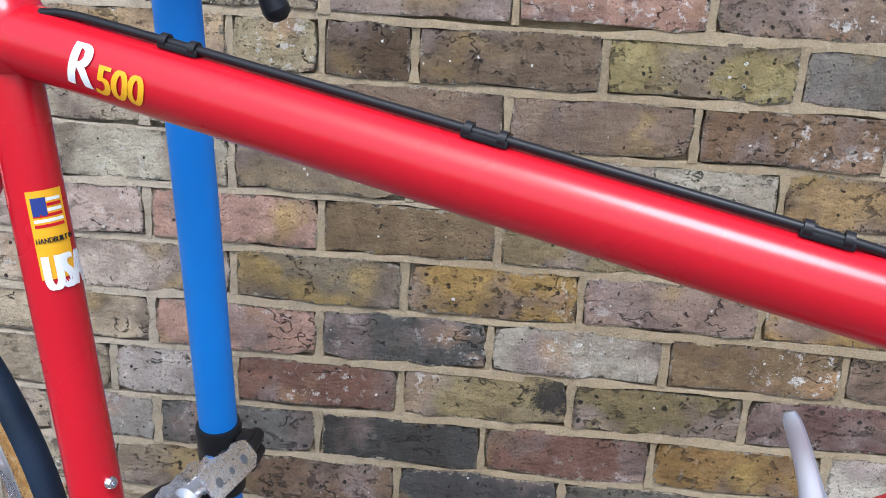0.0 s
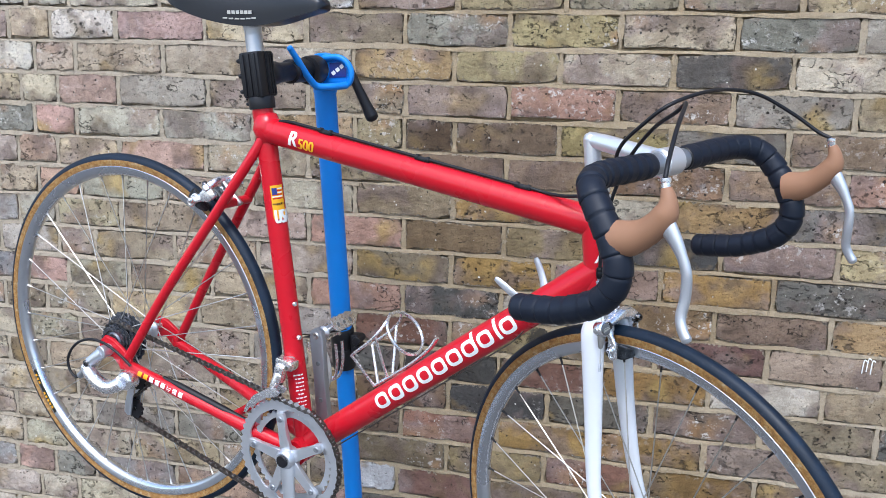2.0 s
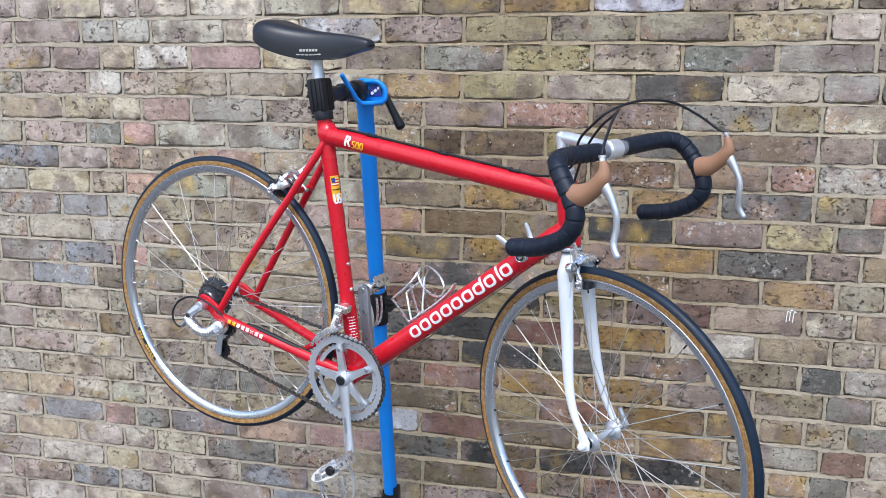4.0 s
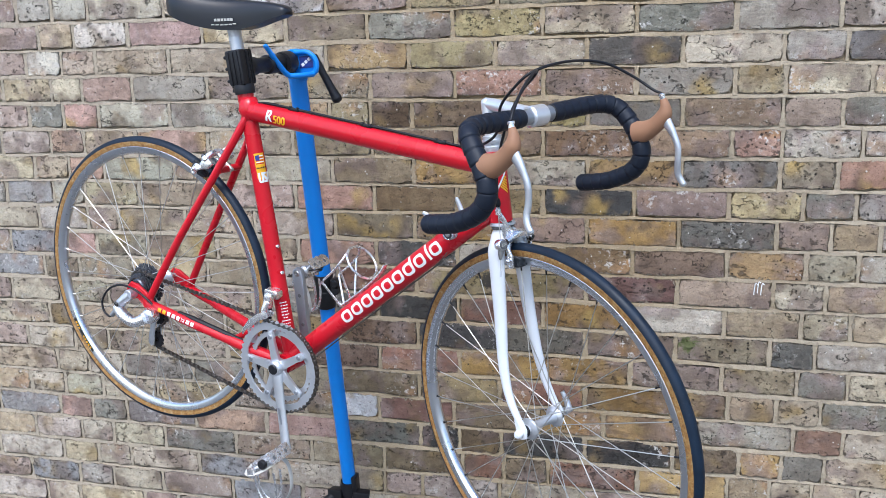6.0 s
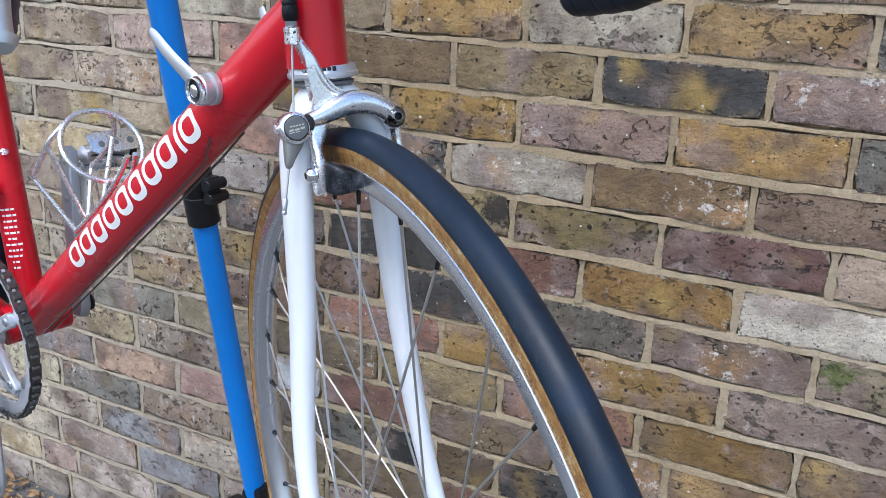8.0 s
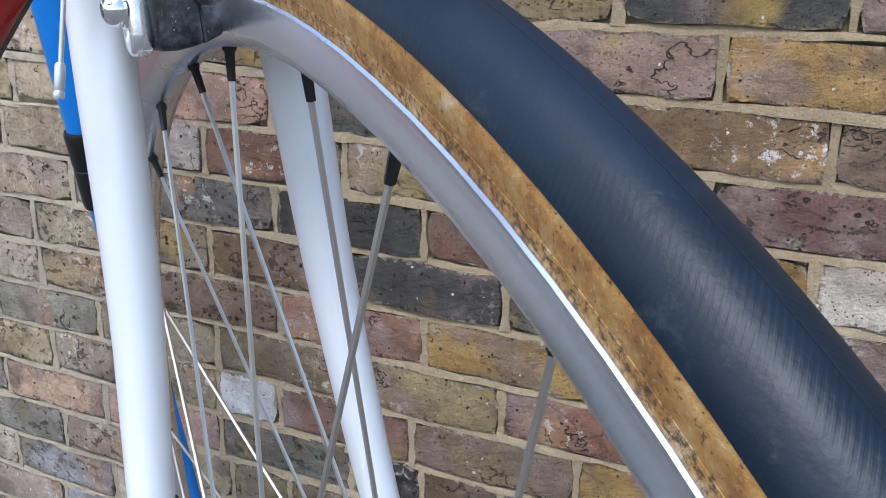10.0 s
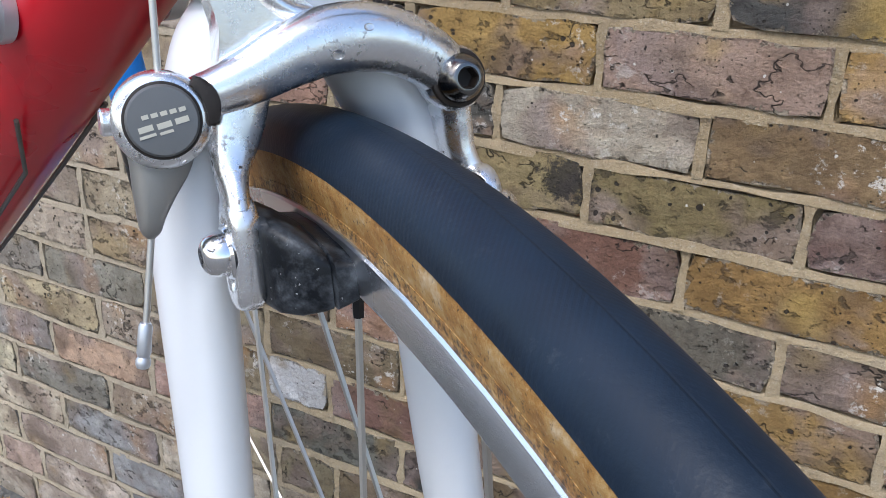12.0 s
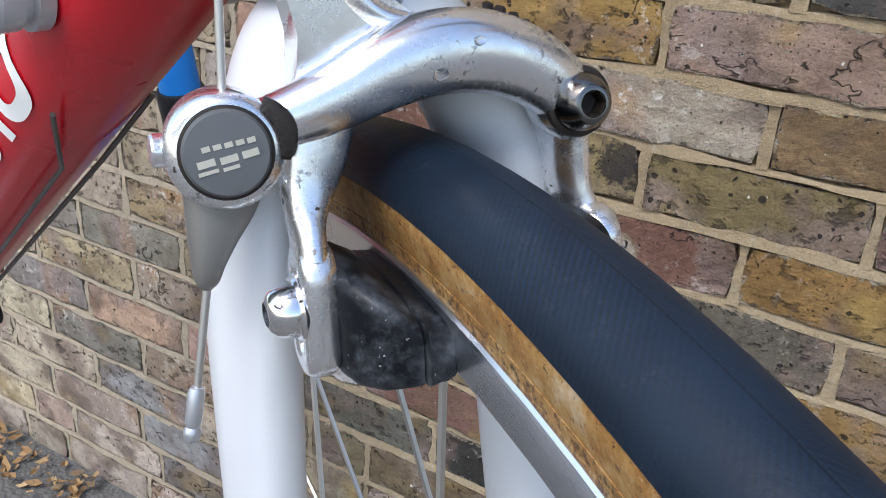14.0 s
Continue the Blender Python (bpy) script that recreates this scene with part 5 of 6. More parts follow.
        part("dust_cap", cap, BLACK, cr, "black dust cap")
        end = bmesh.new()
        bolt_head(end, e + Vector((0, -s * 0.001, 0)), (0, -s, 0), 0.0075, 0.0065, 20)
        part("pedal_axle_end", end, STEEL, cr)
        build_pedal(e, s)


def build_pedal(e, s):
    """A cage pedal with toe clip and strap, hanging toe down."""
    b = bmesh.new()
    o = e + Vector((0, s * 0.014, 0))
    y = Vector((0, s, 0))
    lathe(b, [(0, -0.014), (0.0055, -0.014), (0.0060, 0), (0.0110, 0.004), (0.0085, 0.014), (0.0080, 0.036), (0.0105, 0.046), (0.0105, 0.054), (0.0080, 0.060), (0, 0.061)], axis(o, y), 22)
    pd = part("pedal", b, SATIN, bike, "silver cage pedal with toe clip")
    end = bmesh.new()
    cyl(end, o + y * 0.058, o + y * 0.068, 0.0098, 20)
    part("bearing_cap", end, BLACK, pd)
    for k in (-1, 1):
        c = bmesh.new()
        out = [(0.002, -0.012)] + [(0.006 + 0.009 * i, -0.0125 - 0.0028 * (i % 2)) for i in range(7)] + [(0.066, -0.010), (0.068, 0.006), (0.060, 0.0125), (0.010, 0.0125), (0.002, 0.008)]
        basis = Matrix((Vector((0, s, 0)), Vector((1, 0, 0)), Vector((0, 0, 1)))).transposed().to_4x4()
        slab(c, out, Matrix.Translation(o + Vector((0, 0, k * 0.026))) @ basis, 0.0022, 0.0006)
        for w in (0.010, 0.058):
            cyl(c, o + y * w + Vector((0, 0, 0)), o + y * w + Vector((0, 0, k * 0.026)), 0.0032, 10)
        tilt = Matrix.Translation(o) @ Matrix.Rotation(radians(55), 4, "Y") @ Matrix.Translation(-o)
        plate = part("cage_plate", moved(c, tilt), POLISHED, pd, "toothed steel cage plate")
        # flat dark discs stand in for punched holes and their shade
        for w in (0.016, 0.034, 0.052):
            h = bmesh.new()
            cyl(h, o + y * w + Vector((0.001, 0, k * 0.026 - 0.0014)), o + y * w + Vector((0.001, 0, k * 0.026 + 0.0014)), 0.0046 if w != 0.034 else 0.0034, 16)
            part("plate_hole", moved(h, tilt), GREYCAP, plate)
    # toe clip: a steel strip that runs below the pedal and curls back over the shoe's place
    clip = bmesh.new()
    mid = o + y * 0.034
    for w in (-0.010, 0.010):
        pts = catmull([mid + y * w + Vector((0.010, 0, -0.026)), mid + y * w * 0.9 + Vector((0.012, 0, -0.060)), mid + y * w * 0.7 + Vector((0.004, 0, -0.092)), mid + y * w * 0.6 + Vector((-0.022, 0, -0.098)),
                       mid + y * w * 0.5 + Vector((-0.040, 0, -0.078)), mid + y * w * 0.4 + Vector((-0.045, 0, -0.045))], 6)
        sweep(clip, pts, 0.0030, 8, flat=0.4, up=(0, 1, 0))
    box(clip, axis(mid + Vector((-0.046, 0, -0.040)), (1, 0, 0.1)), 0.026, 0.018, 0.003, 0.001)
    part("toe_clip", clip, POLISHED, pd, "chromed steel toe clip")
    strap = bmesh.new()
    pts = []
    for k in range(24):
        a = 2 * math.pi * k / 24
        pts.append(mid + y * (0.040 * math.cos(a)) + Vector((-0.020 - 0.032 * math.sin(a), 0, -0.014 - 0.014 * math.sin(a + 0.6))))
    sweep(strap, pts, 0.0058, 8, flat=0.22, up=(0, 0, 1), closed=True)
    part("toe_strap", strap, SOOT if s > 0 else CREAM, pd, "worn toe strap loop")
    loose = tube(catmull([mid - y * 0.038 + Vector((-0.02, 0, -0.01)), mid - y * 0.040 + Vector((0.008, 0, -0.03)), mid - y * 0.036 + Vector((0.016, 0, -0.075)), mid - y * 0.028 + Vector((0.002, 0, -0.108)), mid - y * 0.012 + Vector((-0.016, 0, -0.118))], 6), 0.0055, 8, flat=0.22, up=(1, 0, 0))
    part("strap_end", loose, CREAM, pd, "off-white strap end")
    buckle = bmesh.new()
    box(buckle, axis(mid + y * 0.040 + Vector((-0.022, 0, -0.018)), y), 0.016, 0.020, 0.006, 0.0015)
    part("buckle", buckle, POLISHED, pd)


# ---- drive train ----
def sprocket(r, y, n):
    return ring_plate(bmesh.new(), Matrix.Translation(REAR + Vector((0, y, 0))) @ SIDE, lambda a: r * 0.80, teeth(r - 0.0015, 0.0028, n), n * 6, 0.0021)


def build_cassette():
    hub = bmesh.new()
    cyl(hub, REAR + Vector((0, -0.018, 0)), REAR + Vector((0, -0.056, 0)), 0.0190, 32)
    cs = part("cassette", hub, CASSETTE, bike, "black oily seven-speed sprocket cluster")
    for k, n in enumerate((23, 21, 19, 17, 15, 14, 13)):
        part("sprocket", sprocket(0.00202 * n + 0.001, -0.024 - 0.0050 * k, n), CASSETTE, cs)


def chain_line():
    """The chain's closed way round chainring, sprocket and jockey wheels, as (u, v)."""
    cr, rr = (BB.x, BB.z, 0.0985), (REAR.x, REAR.z, 0.034)
    ju, jl = (-0.487, -0.118, 0.021), (-0.4985, -0.174, 0.021)

    def arc(c, a0, a1, n):
        return [(c[0] + c[2] * math.cos(radians(a0 + (a1 - a0) * k / n)), c[1] + c[2] * math.sin(radians(a0 + (a1 - a0) * k / n))) for k in range(n + 1)]
    top = 58
    pts = arc(cr, top + 2, -118, 30)
    pts += arc(jl, -100, -200, 8)
    pts += arc(ju, -40, 60, 8)[1:]
    pts += arc(rr, 238 - 30, 58, 14)
    return pts


def build_chain():
    flat = chain_line()
    pts = []
    for u, v in flat:
        k = max(0.0, min(1.0, (u - REAR.x) / (BB.x - REAR.x)))
        pts.append(Vector((u, -0.040 - 0.007 * k, v)))
    pts.append(pts[0])
    bm = bmesh.new()
    total = sum((b - a).length for a, b in zip(pts, pts[1:]))
    links = int(total / 0.0127)
    step = total / links
    lens = [0.0]
    for a, b in zip(pts, pts[1:]):
        lens.append(lens[-1] + (b - a).length)

    def at(d):
        d %= total
        for k in range(len(lens) - 1):
            if lens[k] <= d <= lens[k + 1]:
                return pts[k].lerp(pts[k + 1], (d - lens[k]) / max(1e-9, lens[k + 1] - lens[k]))
        return pts[-1]
    for k in range(links):
        a, b = at(k * step), at((k + 1) * step)
        w = 0.0033 if k % 2 else 0.0022
        for s in (-1, 1):
            mm = axis(a.lerp(b, 0.5) + Vector((0, s * w, 0)), b - a, (0, 1, 0))
            box(bm, mm, 0.0010, 0.0062, 0.0190, 0.0)
        cyl(bm, a + Vector((0, -0.0040, 0)), a + Vector((0, 0.0040, 0)), 0.0038, 8)
    part("chain", bm, DARKSTEEL, bike, "dark oily roller chain")


def build_rear_derailleur():
    b = bmesh.new()
    cyl(b, P(-0.529, -0.062, -0.060), P(-0.529, -0.062, -0.088), 0.0110, 24, 0.001)
    sweep(b, [P(-0.531, -0.064, -0.080), P(-0.543, -0.073, -0.086), P(-0.554, -0.083, -0.090)], [0.0105, 0.0092, 0.0086], 18, square=0.8)
    rd = part("rear_derailleur", b, SATIN, bike, "silver rear derailleur")
    pin = bmesh.new()
    bolt_head(pin, P(-0.554, -0.083, -0.0990), (0, -1, 0), 0.0062, 0.0020, 18)
    part("pivot_pin", pin, BOLT, rd, "dark pivot pin")
    body = bmesh.new()
    cyl(body, P(-0.557, -0.087, -0.075), P(-0.557, -0.087, -0.097), 0.0085, 20)
    line = catmull([P(-0.562, -0.092, -0.090), P(-0.545, -0.104, -0.095), P(-0.522, -0.1165, -0.096), P(-0.503, -0.1190, -0.092), P(-0.487, -0.1115, -0.084)], 5)
    sweep(body, line, [0.0100 + 0.0030 * i / (len(line) - 1) for i in range(len(line))], 20, flat=1.15, up=(0, 1, 0), square=0.85)
    part("parallelogram", body, POLISHED, rd, "polished derailleur body")
    drum = lathe(bmesh.new(), [(0, 0), (0.0165, 0), (0.0172, 0.002), (0.0172, 0.018), (0.0160, 0.021), (0.0120, 0.0235), (0, 0.024)], axis(P(-0.4820, -0.1085, -0.062), (0, -1, 0)), 36)
    part("spring_housing", drum, POLISHED, rd, "round silver spring housing")
    for y in (-0.036, -0.056):
        cage = bmesh.new()
        slab(cage, [(-0.494, -0.110), (-0.482, -0.110), (-0.486, -0.130), (-0.493, -0.150), (-0.496, -0.170), (-0.499, -0.184), (-0.507, -0.187), (-0.515, -0.180), (-0.511, -0.162), (-0.503, -0.140)],
             Matrix.Translation((0, y, 0)) @ SIDE, 0.0022, 0.0005)
        part("cage_plate", cage, SATIN, rd)
    for c in (P(-0.487, -0.118), P(-0.4985, -0.174)):
        j = ring_plate(bmesh.new(), Matrix.Translation(c + Vector((0, -0.046, 0))) @ SIDE, lambda a: 0.004, teeth(0.0165, 0.0030, 11), 88, 0.004)
        part("jockey_wheel", j, BLACK, rd)
    loop = tube(catmull([P(-0.470, -0.080, -0.075), P(-0.500, -0.058, -0.078), P(-0.530, -0.045, -0.081), P(-0.560, -0.0435, -0.084), P(-0.590, -0.057, -0.087), P(-0.6085, -0.083, -0.090), P(-0.605, -0.106, -0.092), P(-0.589, -0.1165, -0.093), P(-0.578, -0.1115, -0.093)], 8), 0.0024, 10)
    part("gear_cable", loop, BLACK, rd, "looped black gear cable housing")
    bar = bmesh.new()
    cyl(bar, P(-0.580, -0.1125, -0.093), P(-0.563, -0.099, -0.092), 0.0058, 16)
    part("barrel_adjuster", bar, GREYALU, rd)


def build_front_derailleur():
    b = bmesh.new()
    c = BB.lerp(P(-0.2225, 0.374), 0.265)
    box(b, pose(c.x + 0.004, -0.0185, c.z, 0, 8, 0), 0.012, 0.010, 0.024, 0.002)
    fd = part("front_derailleur", b, SATIN, bike, "silver front derailleur on the seat tube")
    arm = bmesh.new()
    box(arm, pose(c.x + 0.004, -0.027, c.z + 0.004, 0, 8, 0), 0.034, 0.020, 0.016, 0.004)
    box(arm, pose(c.x - 0.004, -0.036, c.z - 0.012, 0, 14, 0), 0.018, 0.014, 0.030, 0.004)
    sweep(arm, [P(c.x - 0.004, c.z - 0.014, -0.038), P(c.x - 0.010, c.z - 0.030, -0.044), P(c.x - 0.012, c.z - 0.042, -0.047)], [0.0085, 0.0075, 0.006], 14)
    part("linkage", arm, POLISHED, fd)
    bolt = bmesh.new()
    bolt_head(bolt, P(c.x + 0.014, c.z + 0.002, -0.036), (0.2, -1, 0), 0.0060, 0.008)
    part("clamp_bolt", bolt, STEEL, fd)
    cage = bmesh.new()
    for y in (-0.0385, -0.0560):
        pts = [(BB.x + r * math.cos(radians(a)), BB.z + r * math.sin(radians(a))) for r, a in ((0.102, 141), (0.103, 134), (0.104, 124), (0.105, 110), (0.106, 97), (0.113, 93), (0.120, 97), (0.119, 108), (0.116, 122), (0.111, 134), (0.106, 142))]
        slab(cage, pts, Matrix.Translation((0, y, 0)) @ SIDE, 0.0016, 0.0004)
    part("cage", cage, POLISHED, fd, "polished chain cage")


# ---- saddle and seat post ----
def build_saddle():
    post = bmesh.new()
    sweep(post, [P(-0.2225, 0.374), P(-0.2345, 0.480)], 0.0135, 28)
    sweep(post, [P(-0.2345, 0.478), P(-0.2365, 0.500)], [0.0125, 0.0150], 24)
    part("seat_post", post, SATIN, bike, "brushed silver seat post")
    s = bmesh.new()
    rows = []
    n, k = 44, 24
    top_line = [(-0.384, 0.552), (-0.374, 0.570), (-0.352, 0.5785), (-0.325, 0.5765), (-0.285, 0.565), (-0.24, 0.5545), (-0.194, 0.5485), (-0.15, 0.543), (-0.115, 0.5370), (-0.100, 0.5315), (-0.093, 0.5240)]
    low_line = [(-0.384, 0.548), (-0.376, 0.541), (-0.355, 0.529), (-0.313, 0.5115), (-0.269, 0.4985), (-0.226, 0.4930), (-0.183, 0.4965), (-0.14, 0.507), (-0.1056, 0.5145), (-0.097, 0.5190), (-0.093, 0.5230)]
    wide_line = [(-0.384, 0.012), (-0.378, 0.034), (-0.362, 0.054), (-0.335, 0.066), (-0.30, 0.062), (-0.26, 0.046), (-0.22, 0.031), (-0.18, 0.024), (-0.14, 0.0215), (-0.105, 0.0185), (-0.098, 0.0130), (-0.093, 0.0045)]

    def along(line, u):
        for (a, b), (c, d) in zip(line, line[1:]):
            if u <= c:
                return b + (d - b) * max(0.0, (u - a) / (c - a))
        return line[-1][1]
    smooth = [[(q.x, q.z) for q in catmull([P(a, b) for a, b in line], 6)] for line in (top_line, low_line, wide_line)]
    for i in range(n + 1):
        t = i / n
        u = -0.384 + 0.291 * (0.5 - 0.5 * math.cos(math.pi * t))
        top, low, half = (along(line, u) for line in smooth)
        row = []
        for j in range(k + 1):
            a = math.pi * j / k
            c, sn = math.cos(a), math.sin(a)
            y = half * math.copysign(abs(c) ** 0.62, c)
            row.append(s.verts.new(P(u, low + (top - low) * sn ** 0.62, y * (0.90 + 0.10 * sn))))
        rows.append(row)
    for a, b in zip(rows, rows[1:]):
        for j in range(k):
            s.faces.new((a[j], a[j + 1], b[j + 1], b[j]))
        s.faces.new((a[0], b[0], b[-1], a[-1]))
    for row, flip in ((rows[0], 1), (rows[-1], 0)):
        s.faces.new(row[::-1] if flip else row)
    sd = part("saddle", s, SADDLE, bike, "smooth black racing saddle", 55)
    rails = bmesh.new()
    for q in (-1, 1):
        sweep(rails, catmull([P(-0.37, 0.545, 0.030 * q), P(-0.32, 0.512, 0.024 * q), P(-0.27, 0.503, 0.022 * q), P(-0.21, 0.503, 0.022 * q), P(-0.15, 0.520, 0.010 * q)], 6), 0.0035, 10)
    part("rails", rails, STEEL, sd)
    cl = bmesh.new()
    box(cl, pose(*P(-0.237, 0.502), 0, 6, 0), 0.045, 0.052, 0.012, 0.003)
    part("rail_clamp", cl, SATIN, sd)
    for w, v, h in ((0.038, 0.5130, 0.0050), (0.052, 0.5035, 0.0020)):
        lg = bmesh.new()
        for i in range(6):
            x = -0.231 + w * (i - 2.5) / 6
            y = -along(smooth[2], x) * 0.955 - 0.0012
            box(lg, pose(x, y, v - (0.0 if h > 0.004 else 60 * (x + 0.231) ** 2 * -0.04), 96, 0, 17), w / 7.5, h, 0.0008)
        part("side_print", lg, CREAM, sd, "pale printed bars")
    collar = lathe(bmesh.new(), [(0.0166, -0.010), (0.0200, -0.010), (0.0205, -0.008), (0.0205, 0.007), (0.0195, 0.009), (0.0140, 0.009)], axis(P(-0.2225, 0.378), P(-0.0145, 0.125)), 28)
    sc = part("seat_collar", collar, BLACK, bike, "black seat post collar")
    for v in (0.374, 0.382):
        b = bmesh.new()
        bolt_head(b, P(-0.243, v, -0.004), (-1, 0, 0), 0.0032, 0.006)
        part("collar_bolt", b, BLACK, sc)


# ---- bottle cage, shifters, cables, decals ----
DT = (P(0.337, 0.180) - BB).normalized()
DN = Vector((-DT.z, 0, DT.x))


def D(s, h, y=0.0):
    """A place by its way along the down tube from the bottom bracket, its height above the tube's axis, and across."""
    return BB + DT * s + DN * h + Vector((0, y, 0))


def build_bottle_cage():
    base = bmesh.new()
    for y in (-0.006, 0.006):
        sweep(base, catmull([D(0.192, 0.026, y), D(0.23, 0.0250, y), D(0.28, 0.0255, y), D(0.315, 0.030, y), D(0.334, 0.037, y * 0.6)], 6), 0.0026, 10)
    bc = part("bottle_cage", base, POLISHED, bike, "bent silver wire bottle cage")
    ring = bmesh.new()
    pts = [D(0.288 + 0.001 * math.sin(k * math.pi / 16), 0.0695 + 0.0360 * math.cos(k * math.pi / 16), 0.004 + 0.0376 * math.sin(k * math.pi / 16)) for k in range(32)]
    sweep(ring, pts, 0.0026, 10, closed=True)
    part("upper_ring", ring, POLISHED, bc, "silver wire loop")
    for q in (-1, 1):
        rod = tube([D(0.192, 0.026, 0.006 * q)] + catmull([D(0.203, 0.080, 0.028 * q), D(0.207, 0.084, 0.030 * q), D(0.245, 0.086, 0.033 * q), D(0.272, 0.091, 0.031 * q), D(0.288, 0.100, 0.004 + 0.020 * q)], 5), 0.0024, 10)
        part("side_wire", rod, POLISHED, bc)
        strut = tube([D(0.262, 0.0880, 0.032 * q), D(0.225, 0.028, 0.009 * q)], 0.0024, 10)
        part("strut", strut, POLISHED, bc)
    for sx in (0.205, 0.262):
        b = bmesh.new()
        bolt_head(b, D(sx, 0.0225), DN, 0.0045, 0.004)
        part("cage_bolt", b, STEEL, bc)


def build_shifters():
    for s in (-1, 1):
        c = D(0.509, 0.005, s * 0.0215)
        b = bmesh.new()
        lathe(b, [(0, 0), (0.0118, 0), (0.0118, 0.004), (0.0095, 0.0048), (0.0095, 0.0065), (0.0112, 0.0072), (0.0112, 0.0125), (0.0100, 0.0140), (0, 0.0140)], axis(c, (0, s, 0)), 32)
        sh = part("shift_lever", b, SATIN, bike, "silver down tube shift lever")
        tip = P(0.2005, 0.1585, -0.038) if s < 0 else P(0.2275, 0.1735, 0.042)
        mid = c.lerp(tip, 0.5) + Vector((0, s * 0.008, 0.002))
        arm = tube(catmull([c + Vector((0, s * 0.009, 0)), mid, tip], 6), [0.0088, 0.0078, 0.0070, 0.0064, 0.0060, 0.0057, 0.0055, 0.0054, 0.0053, 0.0052, 0.0050, 0.0046, 0.0030], 16, flat=0.38, up=(0, 1, 0), twist=0.0)
        part("lever_arm", arm, SATIN, sh)
        face = axis(c + Vector((0, s * 0.014, 0)), (0, s, 0))
        ring = lathe(bmesh.new(), [(0.0076, -0.001), (0.0104, -0.001), (0.0106, 0.0014), (0.0098, 0.0030), (0.0086, 0.0032), (0.0078, 0.0022)], face, 36, True)
        part("tension_ring", ring, CHROME, sh, "bright rolled ring of the tension screw")
        part("screw_recess", lathe(bmesh.new(), [(0, 0.0004), (0.0079, 0.0004), (0.0079, 0.0012), (0.0060, 0.0006), (0, 0.0006)], face, 32), BLACK, sh, "black recess")
        part("screw_head", lathe(bmesh.new(), [(0, 0.0004), (0.0050, 0.0004), (0.0048, 0.0026), (0.0030, 0.0034), (0, 0.0034)], face, 8), CHROME, sh, "chrome screw head")


def build_cables():
    def top(u, h=0.0232):
        return P(u, 0.337 - (u + 0.217) * 0.1737 + h, -0.006)
    rear = catmull([top(-0.185, 0.019), top(-0.165, 0.0225), top(-0.12), top(0.0), top(0.13), top(0.225), top(0.262, 0.0225), P(0.296, 0.2785, -0.024), P(0.330, 0.287, -0.040), P(0.358, 0.308, -0.052), F(0.0816, -0.0520, 0.2094), F(0.1191, -0.0540, 0.2373),
                    F(0.1470, -0.0430, 0.2565), F(0.1560, 0.010, 0.2660), F(0.1530, 0.078, 0.2655), F(0.1640, 0.130, 0.2545), F(0.1891, 0.165, 0.2272), F(0.214, 0.179, 0.203), F(0.2285, 0.1830, 0.1945)], 8)
    part("rear_brake_cable", tube(rear, 0.0024, 10), BLACK, bike, "black brake cable housing along the top tube")
    for u in (-0.098, 0.0686, 0.2243):
        t = bmesh.new()
        c = top(u, 0.0215)
        box(t, pose(*c, 0, 9.8, 0), 0.024, 0.0075, 0.0040, 0.0012)
        for e in (-0.0085, 0.0085):
            lathe(t, [(0.0026, -0.002), (0.0042, -0.002), (0.0042, 0.002), (0.0026, 0.002)], axis(top(u + e), (0.985, 0, -0.171)), 14, True)
        part("cable_guide", t, BLACK, bike, "black clip-on cable guide")
    front = catmull([F(0.2415, -0.1955, 0.1945), F(0.2360, -0.180, 0.2110), F(0.2200, -0.140, 0.2370), F(0.2020, -0.098, 0.2545), F(0.1900, -0.076, 0.2590), F(0.1790, -0.064, 0.2560), F(0.1640, -0.058, 0.2480), F(0.1230, -0.0415, 0.2302), F(0.0780, -0.0270, 0.1960), F(0.0535, -0.0275, 0.1560), F(0.0385, -0.0290, 0.1200),
                     F(0.0285, -0.0280, 0.0880), F(0.0222, -0.0262, 0.0620), F(0.0200, -0.0255, 0.0480)], 8)
    part("front_brake_cable", tube(front, 0.0024, 10), BLACK, bike, "black brake cable housing to the front caliper")
    boot = bmesh.new()
    lathe(boot, [(0, 0), (0.0046, 0), (0.0054, 0.003), (0.0052, 0.008), (0.0046, 0.0095), (0.0050, 0.0105), (0.0042, 0.0135), (0.0030, 0.0145), (0, 0.0145)], FORK @ axis((0.0196, -0.0254, 0.0375), (0.05, 0, 1)), 18)
    barrel = bmesh.new()
    cyl(barrel, F(0.0188, -0.0252, 0.0325), F(0.0196, -0.0254, 0.0385), 0.0038, 16)
    part("barrel_adjuster", barrel, GREYALU, bike, "knurled cable barrel")
    part("cable_boot", boot, SOOT, bike, "black rubber barrel boot")
    for y in (-0.008, 0.006):
        w = tube([D(0.475, -0.018, y * 2.2), D(0.44, -0.024, y), D(0.02, -0.026, y * 0.6)], 0.0009, 6)
        part("gear_wire", w, DARKSTEEL, bike)


def on_tube(a, d, r, face, turn=0.0):
    """Maps flat decal coordinates onto a tube: x along it, y round it from the side that faces 'face'."""
    d = d.normalized()
    f = (Vector(face) - d * Vector(face).dot(d)).normalized()
    up = d.cross(f)
    if up.z < 0 and abs(up.z) > 0.05:
        up = -up

    def place(x, y, lift=0.0004):
        q = y / r + radians(turn)
        return a + d * x + (f * math.cos(q) + up * math.sin(q)) * (r + lift)
    return place


def strip(bm, place, x0, y0, x1, y1, lift=0.0004, nx=1, ny=4):
    g = [[bm.verts.new(place(x0 + (x1 - x0) * i / nx, y0 + (y1 - y0) * j / ny, lift)) for j in range(ny + 1)] for i in range(nx + 1)]
    for i in range(nx):
        for j in range(ny):
            bm.faces.new((g[i][j], g[i + 1][j], g[i + 1][j + 1], g[i][j + 1]))


